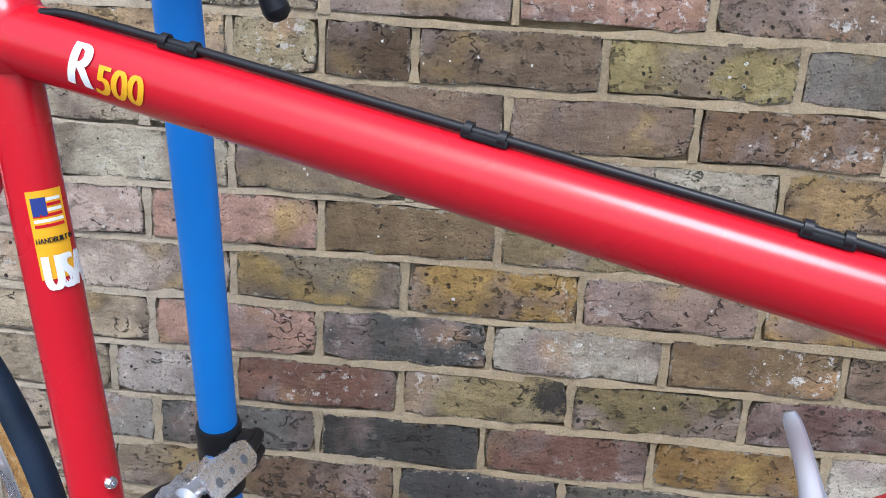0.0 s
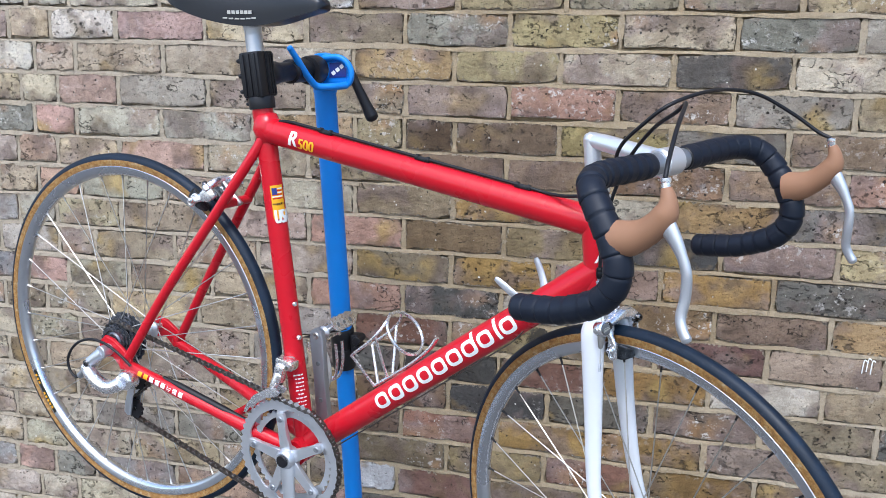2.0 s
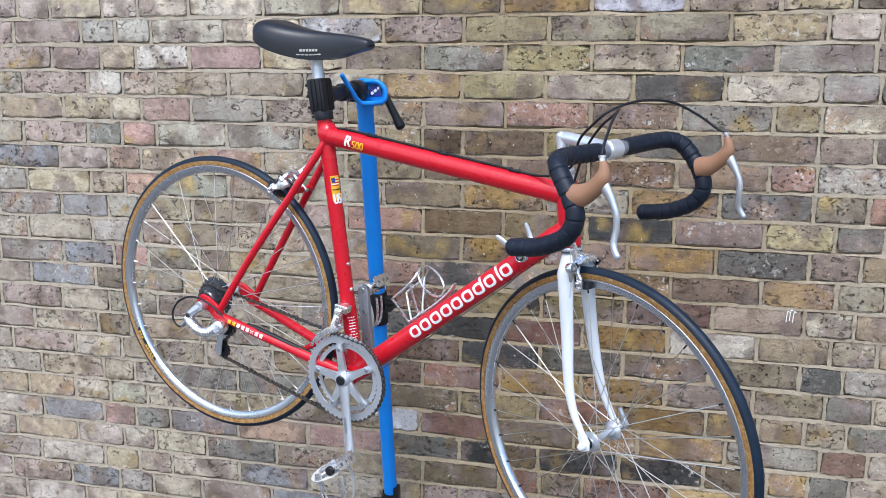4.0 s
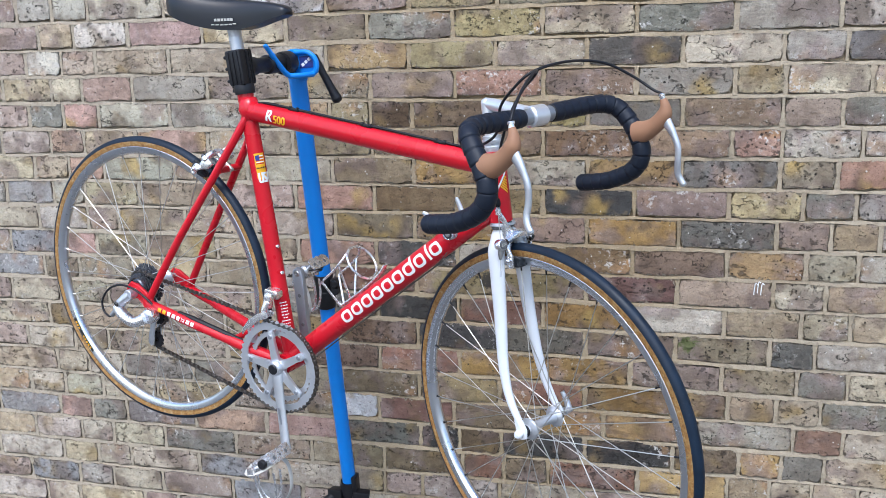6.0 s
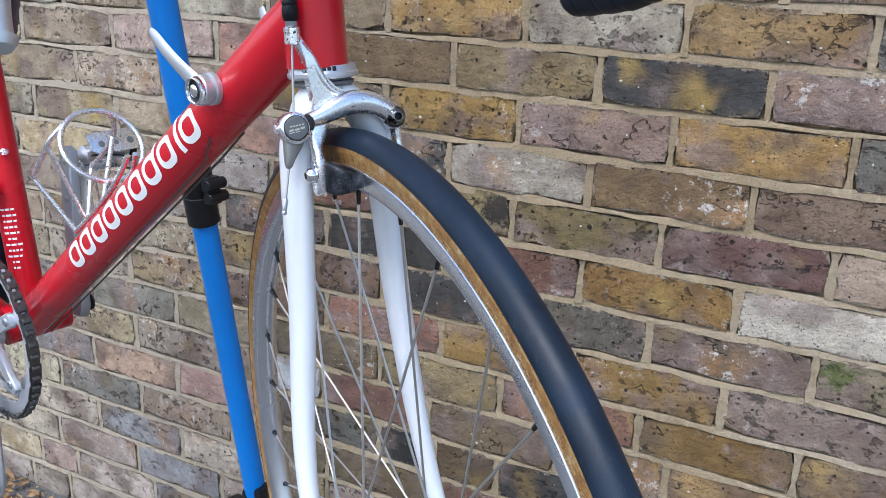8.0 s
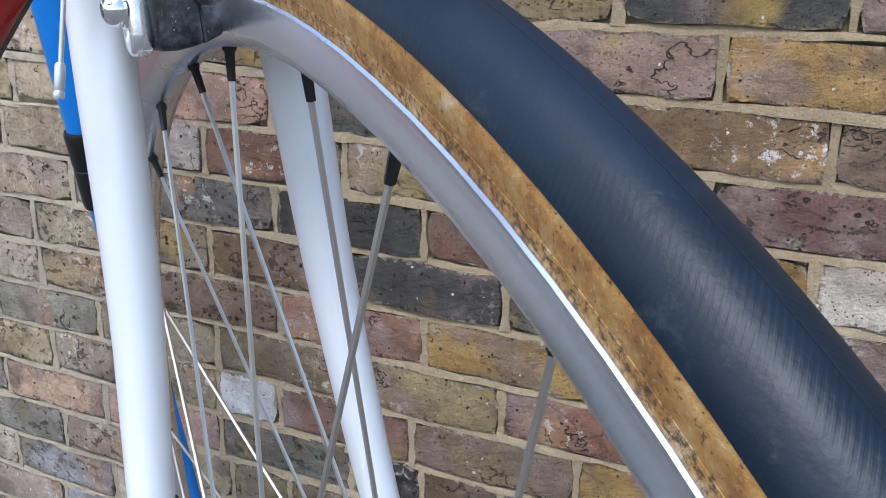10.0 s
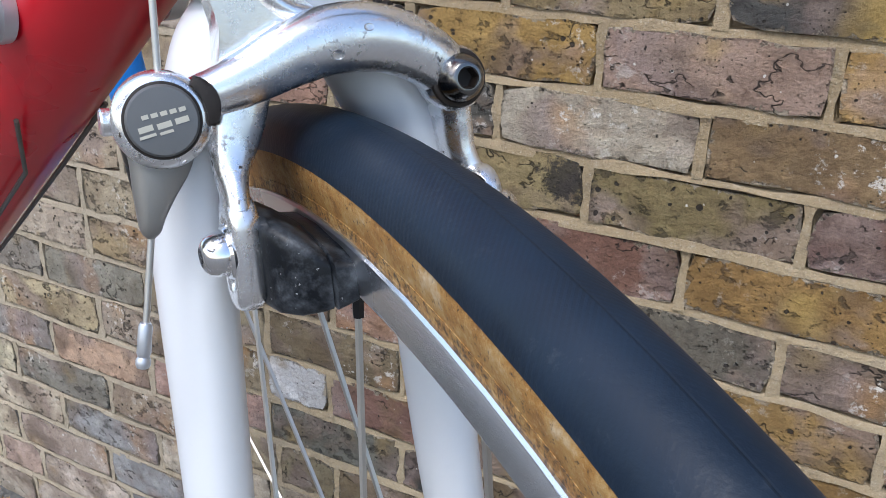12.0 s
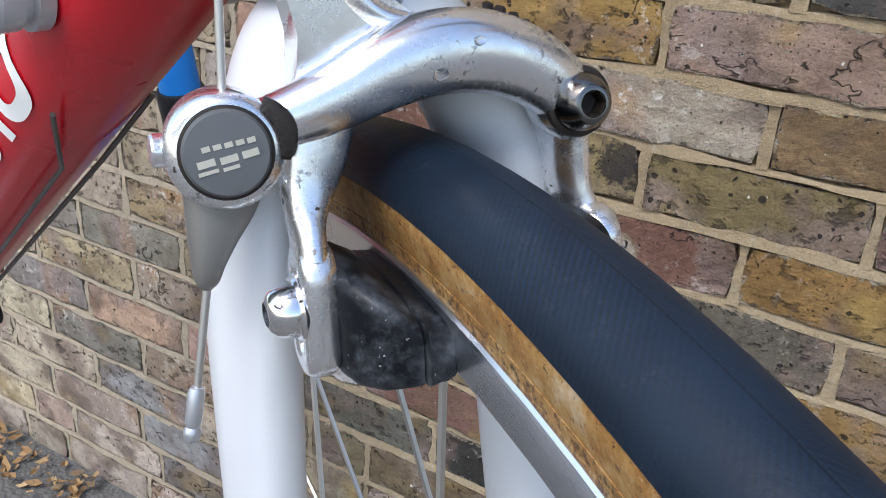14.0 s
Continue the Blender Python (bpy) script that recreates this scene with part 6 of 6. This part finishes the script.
def hoop(bm, place, cx, cy, w, h, t, lift=0.0005, a0=0, a1=360, lean=0.0):
    """A rounded ring or part of one, as a printed shape."""
    n = 28
    prev = None
    for k in range(n + 1):
        a = radians(a0 + (a1 - a0) * k / n)
        c, s = math.cos(a), math.sin(a)
        c, s = math.copysign(abs(c) ** 0.7, c), math.copysign(abs(s) ** 0.7, s)
        pair = []
        for rw, rh in ((w / 2, h / 2), (w / 2 - t, h / 2 - t)):
            x, y = rw * c, rh * s
            pair.append(bm.verts.new(place(cx + x + lean * y, cy + y, lift)))
        if prev:
            bm.faces.new((prev[0], pair[0], pair[1], prev[1]))
        prev = pair


def letters(body, size, place, lift=0.0005, slant=0.0, bold=0.0, along=False):
    """Built-in font letters laid on a tube, each stroke laid down three times side by side to thicken it."""
    cu = bpy.data.curves.new("lettering", "FONT")
    cu.body, cu.size, cu.shear = body, size, slant
    ob = bpy.data.objects.new("lettering", cu)
    scene.collection.objects.link(ob)
    me = bpy.data.meshes.new_from_object(ob.evaluated_get(bpy.context.evaluated_depsgraph_get()))
    bpy.data.objects.remove(ob)
    bpy.data.curves.remove(cu)
    flat = bmesh.new()
    flat.from_mesh(me)
    for k in range(1, 14):
        geom = list(flat.verts) + list(flat.edges) + list(flat.faces)
        bmesh.ops.bisect_plane(flat, geom=geom, plane_co=(0, (k / 14 - 0.12) * size, 0), plane_no=(0, 1, 0))
        if along:
            geom = list(flat.verts) + list(flat.edges) + list(flat.faces)
            bmesh.ops.bisect_plane(flat, geom=geom, plane_co=(k / 14 * size * 2.2, 0, 0), plane_no=(1, 0, 0))
    flat.verts.index_update()
    bm = bmesh.new()
    for k in range(3):
        vs = [bm.verts.new(place(v.co.x + bold * k, v.co.y, lift + 0.00015 * k)) for v in flat.verts]
        for f in flat.faces:
            bm.faces.new([vs[v.index] for v in f.verts])
    flat.free()
    return bm


def decal(name, bm, mat, label):
    return part(name, bm, mat, bike, label)


def build_decals():
    side = (0, -1, 0)
    tt = on_tube(P(-0.217, 0.337), P(0.547, -0.095), 0.0205, side, 10)
    decal("model_lettering", letters("R", 0.0335, lambda x, y, l: tt(0.0575 + x * 0.80, y - 0.0135, l), slant=0.16, bold=0.0016), DECAL, "white slanted capital letter")
    decal("model_lettering", letters("500", 0.0235, lambda x, y, l: tt(0.0765 + x * 0.84, y - 0.0150, l), slant=0.10, bold=0.0011), YELLOW, "yellow slanted numerals")
    dt = on_tube(BB, DT, 0.0215, side, 4)
    word = bmesh.new()
    x0, w, t = 0.190, 0.0264, 0.0056
    kinds = "oooooobolo"
    x = x0
    for kind in kinds:
        cx = x + w / 2
        if kind == "l":
            strip(word, dt, x + 0.003, -0.0137, x + 0.003 + t, 0.0210, 0.0005, 2, 6)
            x += 0.0125
            continue
        hoop(word, dt, cx, -0.0012, w, 0.0250, t, a0=0, a1=360)
        if kind == "b":
            strip(word, dt, cx + w / 2 - t, -0.0012, cx + w / 2, 0.0210, 0.00052, 2, 5)
        x += w + 0.0042
    decal("side_print", word, DECAL, "row of white printed rings and bars")
    st_d = (P(-0.2225, 0.374) - BB)
    st = on_tube(BB, st_d, 0.0165, (1.75, -1, 0))
    flag = bmesh.new()
    # x runs up the tube, y across it
    strip(flag, st, 0.3865, -0.0105, 0.440, 0.0105, 0.0004, 3, 6)
    decal("sticker", flag, YELLOW, "yellow sticker with a flag")
    blue = bmesh.new()
    strip(blue, st, 0.4250, -0.0085, 0.4360, -0.0005, 0.0006, 1, 3)
    decal("flag_canton", blue, NAVY, "blue flag corner")
    for k in range(6):
        b = bmesh.new()
        lo = -0.0003 if k > 2 else -0.0085
        hi = 0.0085
        strip(b, st, 0.4180 + 0.0031 * k, lo, 0.4180 + 0.0031 * k + 0.0019, hi, 0.0006, 1, 4)
        decal("flag_stripe", b, DECAL if k % 2 else RED, "flag stripe")
    decal("small_print", letters("HANDBUILT IN", 0.0046, lambda x, y, l: st(0.4088 + y, x * 0.70 - 0.0098, l + 0.0003), bold=0.0002, along=True), INK, "small black capital letters on the sticker")
    decal("country_lettering", letters("USA", 0.0305, lambda x, y, l: st(0.380 + y, x * 0.46 - 0.0098, l + 0.0004), bold=0.0030, along=True), DECAL, "white capital letters on the sticker")
    small = bmesh.new()
    front_face = on_tube(BB, st_d, 0.0165, (1.0, -0.8, 0))
    rs = random.Random(4)
    for k in range(11):
        half = rs.uniform(0.0035, 0.0095)
        edge = -0.001 - half
        while edge < half - 0.0025:
            ln = rs.uniform(0.002, 0.006)
            strip(small, front_face, 0.062 + 0.0065 * k, edge, 0.0642 + 0.0065 * k, min(half, edge + ln), 0.0004, 1, 2)
            edge += ln + 0.0012
    decal("small_print", small, DECAL, "column of small white printed bars")
    cs_a, cs_b = P(-0.38, -0.119, -0.052), P(-0.497, -0.083, -0.064)
    cs = on_tube(cs_a, cs_a - cs_b, 0.0105, side, 12)
    for k in range(8):
        b = bmesh.new()
        strip(b, cs, -0.085 + 0.0125 * k, -0.0045, -0.085 + 0.0125 * k + 0.0085, 0.0045, 0.0006, 1, 3)
        decal("chainstay_print", b, YELLOW if k < 2 else DECAL, "printed bar")
    guard = tube([P(-0.415, -0.0975, -0.0545), P(-0.38, -0.1085, -0.0515), P(-0.30, -0.1350, -0.0420), P(-0.245, -0.1520, -0.0350)], [0.003, 0.0062, 0.0062, 0.004], 12, flat=0.9)
    part("chainstay_guard", guard, BLACK, bike, "black strip guarding the chainstay")
    hd = on_tube(P(0.339, 0.137), P(-0.0135, 0.131), 0.0207, (0.75, -0.75, 0))
    for k in range(6):
        b = bmesh.new()
        x0 = 0.0570 + 0.0052 * k
        x1 = x0 + 0.0130 - 0.0022 * k
        y1 = -0.0103 + 0.625 * (x1 - 0.0560)
        pairs = []
        for q in range(9):
            f = q / 8
            xx, yy = x0 + (x1 - x0) * f, 0.0130 + (y1 - 0.0130) * f
            pairs.append((b.verts.new(hd(xx, yy, 0.0006)), b.verts.new(hd(xx + 0.0034, yy, 0.0006))))
        for (a, c), (e, g) in zip(pairs, pairs[1:]):
            b.faces.new((a, c, g, e))
        decal("head_badge_stripe", b, YELLOW, "slanted yellow stripe")
    b = bmesh.new()
    pairs = []
    for q in range(9):
        f = q / 8
        xx, yy = 0.0560 + 0.0400 * f, -0.0155 + 0.0250 * f
        pairs.append((b.verts.new(hd(xx, yy, 0.0006)), b.verts.new(hd(xx, yy + 0.0036, 0.0006))))
    for (a, c), (e, g) in zip(pairs, pairs[1:]):
        b.faces.new((a, c, g, e))
    decal("head_badge_bar", b, DECAL, "slanted white printed bar")
    for s_ in (0.246, 0.190):
        b = bmesh.new()
        c = BB + st_d.normalized() * s_
        bolt_head(b, c + Vector((0.0158, -0.004, 0.002)), (1, -0.2, 0.1), 0.0045, 0.004)
        part("bottle_boss", b, CHROME, bike)
    # rim label
    m = Matrix.Translation(REAR) @ Matrix.Scale(0.978, 4)
    for k in range(12):
        for r0, r1, a0, a1, lift, mat in ((0.3052, 0.3134, 0.0, 1.5, 0.0, INK), (0.3064, 0.3124, 0.2, 1.15, 0.0004, YELLOW)):
            if mat is YELLOW and k in (0, 4, 5, 11):
                continue
            b = bmesh.new()
            a0, a1 = 203 + 1.5 * k + a0, 203 + 1.5 * k + a1
            b.faces.new([b.verts.new(m @ Vector((r * math.cos(radians(a)), -0.0110 - lift, r * math.sin(radians(a))))) for r, a in ((r0, a0), (r1, a0), (r1, a1), (r0, a1))])
            part("rim_label", b, mat, rear_wheel, "black and yellow rim label")


build_handlebar()
build_lever(-1)
build_lever(1)
build_brake(FORK @ Matrix.Translation((-0.028, 0.0115, -0.0015)), bike, "polished silver dual-pivot brake caliper")
rr, tt_ = Vector((0.678, 0, 0.735)), Vector((-0.735, 0, 0.678))
RB = Matrix.Translation(P(-0.283, 0.215)) @ Matrix((tt_, rr.cross(tt_), rr)).transposed().to_4x4() @ Matrix.Translation((-0.010, 0.001, 0.0205))
build_brake(RB, bike, "silver dual-pivot rear brake caliper")
build_crankset()
build_cassette()
build_chain()
build_rear_derailleur()
build_front_derailleur()
build_saddle()
build_bottle_cage()
build_shifters()
build_cables()
build_decals()


# ---- the repair stand ----
POLE_TOP, POLE_LOW = Vector((-0.207, 0.838, 1.435)), Vector((-0.213, 1.119, 0.02))


def on_pole(z):
    return POLE_LOW + (POLE_TOP - POLE_LOW) * ((z - POLE_LOW.z) / (POLE_TOP.z - POLE_LOW.z))


def build_stand():
    stand = tagged(new("repair_stand"), "blue steel repair stand with black clamp beside brick wall", "repair stand")
    pd = (POLE_TOP - POLE_LOW).normalized()
    part("upper_pole", tube([on_pole(0.845), POLE_TOP], 0.0200, 32), BLUE, stand, "blue powder-coated tube")
    part("lower_pole", tube([on_pole(0.012), on_pole(0.88)], 0.0186, 32), BLUE, stand)
    band = lathe(bmesh.new(), [(0.0200, 0), (0.0232, 0.001), (0.0238, 0.004), (0.0238, 0.046), (0.0230, 0.047), (0.0230, 0.050), (0.0238, 0.051), (0.0242, 0.086), (0.0225, 0.090), (0.0200, 0.090)], axis(on_pole(0.845), pd), 36)
    sl = part("collar", band, BLACK, stand, "black plastic height collar")
    for k, (a, b) in enumerate(((0.870, 0.062), (0.902, -0.02))):
        q = bmesh.new()
        c = on_pole(0.892 + 0.02 * k)
        box(q, axis(c + Vector((0.030, -0.004, 0.0)), (1, 0, 0)), 0.024, 0.022, 0.016, 0.003)
        cyl(q, c + Vector((0.036, -0.022, 0.0)), c + Vector((0.036, 0.016, 0)), 0.0085, 18)
        part("quick_release_lug", q, BLACK, sl)
    # tripod hub and legs
    kn = on_pole(0.285)
    hub = lathe(bmesh.new(), [(0.0200, -0.030), (0.026, -0.028), (0.027, 0.026), (0.0235, 0.034), (0.0235, 0.040), (0.0200, 0.040)], axis(kn, pd), 32)
    hb = part("leg_hub", hub, BLACK, stand, "black plastic leg hub")
    wing = bmesh.new()
    for s in (-1, 1):
        box(wing, pose(kn.x + s * 0.034, kn.y - 0.012, kn.z - 0.004, 0, s * 8, s * 14), 0.045, 0.030, 0.034, 0.004)
    box(wing, pose(kn.x + 0.020, kn.y - 0.012, kn.z + 0.032, 8, 0, 0), 0.014, 0.030, 0.055, 0.004)
    part("leg_bracket", wing, BLACK, hb)
    for s in (-1, 1):
        leg = bmesh.new()
        a = kn + Vector((s * 0.045, -0.016, -0.008))
        e = Vector((kn.x + s * 0.42, kn.y - 0.30, 0.014))
        sweep(leg, [a, e], 0.0125, 16, flat=0.8)
        cyl(leg, e + Vector((0, 0, -0.013)), e + Vector((0, 0, 0.012)), 0.018, 18)
        part("leg", leg, BLACK, stand, "black folding leg")
    foot = bmesh.new()
    cyl(foot, on_pole(0.0), on_pole(0.03), 0.0235, 24)
    part("pole_foot", foot, BLACK, stand)
    # clamp head: arm from the pole to the jaws on the seat post
    jaw = BIKE @ P(-0.228, 0.420)
    arm_dir = (POLE_TOP + Vector((0, 0.012, 0.012)) - jaw).normalized()
    hd = POLE_TOP + Vector((0.0, 0.0, 0.010))
    arm = lathe(bmesh.new(), [(0, 0.012), (0.0180, 0.012), (0.0190, 0.016), (0.0190, 0.050), (0.0160, 0.054), (0.0160, 0.100), (0.0200, 0.104), (0.0200, 0.225), (0, 0.225)], axis(jaw, arm_dir), 32)
    ca = part("clamp_arm", arm, BLACK, stand, "black clamp arm")
    jm = BIKE @ axis(P(-0.228, 0.420), P(-0.0145, 0.125)) @ pose(0, 0, 0, 0, 0, 90)
    for s in (-1, 1):
        j = bmesh.new()
        box(j, jm @ pose(0, s * 0.0098, 0), 0.037, 0.0185, 0.070, 0.004)
        part("jaw", j, BLACK, ca, "ribbed black clamp jaw")
        for k in range(3):
            rib = box(bmesh.new(), jm @ pose(-0.011 + 0.011 * k, s * 0.0190, 0), 0.0050, 0.005, 0.064, 0.0015)
            part("jaw_rib", rib, BLACK, ca)
            rib = box(bmesh.new(), jm @ pose(s * 0.0185, s * 0.0040 + 0.0055 * s * k, 0), 0.004, 0.0030, 0.062, 0.001)
            part("jaw_rib", rib, BLACK, ca)
        for z in (-0.024, 0.0, 0.023):
            b = bmesh.new()
            bolt_head(b, jm @ Vector((-0.018, s * 0.0125, z)), jm.to_3x3() @ Vector((-1, 0, 0)), 0.0040, 0.009)
            part("jaw_bolt", b, BLACK, ca)
    # the blue head: a ring round the arm's sleeve, an open side loop with a web, and a socket on the pole
    cast = lathe(bmesh.new(), [(0.0215, -0.010), (0.0290, -0.010), (0.0300, -0.006), (0.0300, 0.012), (0.0285, 0.016), (0.0215, 0.016)], axis(hd + Vector((0.006, -0.020, -0.002)), arm_dir), 36, True)
    cyl(cast, hd - pd * 0.045, hd - pd * 0.012, 0.0215, 32)
    loop = [(-0.195, 0.806, 1.4640), (-0.166, 0.800, 1.4655), (-0.149, 0.800, 1.4560), (-0.1415, 0.800, 1.4390), (-0.147, 0.800, 1.4210), (-0.170, 0.800, 1.4160), (-0.200, 0.800, 1.4150)]
    sweep(cast, catmull(loop, 6), 0.0056, 14)
    slab(cast, [(-0.196, 1.462), (-0.166, 1.463), (-0.150, 1.454), (-0.144, 1.439), (-0.149, 1.423), (-0.196, 1.418)], Matrix.Translation((0, 0.812, 0)) @ SIDE, 0.010, 0.002)
    ch = part("clamp_head", cast, BLUE, stand, "blue cast clamp head")
    sleeve = lathe(bmesh.new(), [(0, -0.062), (0.0235, -0.062), (0.0250, -0.056), (0.0250, -0.030), (0.0235, -0.026), (0, -0.026)], axis(hd + Vector((0.004, -0.014, 0)), arm_dir), 32)
    part("sleeve", sleeve, BLACK, ch, "black arm sleeve")
    lever = tube(catmull([(-0.2083, 0.6906, 1.4776), (-0.2020, 0.705, 1.4600), (-0.1955, 0.721, 1.4400), (-0.1890, 0.736, 1.4240), (-0.1835, 0.745, 1.4165), (-0.174, 0.752, 1.4150), (-0.158, 0.768, 1.4160), (-0.150, 0.797, 1.4175)], 6), [0.0052] * 6 + [0.0060] * 37, 14)
    lathe(lever, [(0.0052, 0), (0.004, 0.003), (0, 0.0045)], axis((-0.2083, 0.6906, 1.4776), (-0.3, -0.55, 0.8)), 14)
    part("release_lever", lever, BLUE, ch, "blue release lever")
    recess = bmesh.new()
    slab(recess, [(-0.184, 1.456), (-0.163, 1.457), (-0.153, 1.446), (-0.153, 1.432), (-0.184, 1.430)], Matrix.Translation((0, 0.8062, 0)) @ SIDE, 0.0016, 0.0004)
    part("recess_label", recess, NAVY, ch, "dark blue label recess")
    for k in range(3):
        mk = bmesh.new()
        box(mk, pose(-0.176 + 0.0075 * k, 0.8048, 1.4385 + 0.0058 * k, 0, -38, 0), 0.0066, 0.0014, 0.0065)
        part("head_print", mk, DECAL, ch, "white printed bars")
    under = bmesh.new()
    box(under, pose(-0.172, 0.7938, 1.4165), 0.034, 0.0014, 0.005)
    part("head_print", under, DECAL, ch)
    h = bmesh.new()
    a = hd + Vector((0.026, 0.045, 0.010))
    e = Vector((-0.136, 0.897, 1.361))
    cyl(h, hd + Vector((0, 0.020, 0)), hd + Vector((0.002, 0.062, 0.001)), 0.0210, 24)
    pts = [hd + Vector((0.010, 0.050, 0.008)), a, a.lerp(e, 0.4), a.lerp(e, 0.8), e]
    sweep(h, pts, [0.0105, 0.0095, 0.0085, 0.0100, 0.0125], 18)
    lathe(h, [(0.0125, 0), (0.011, 0.006), (0.006, 0.010), (0, 0.011)], axis(e, e - a), 18)
    part("crank_handle", h, BLACK, stand, "black clamp handle")


build_stand()


build_wall()
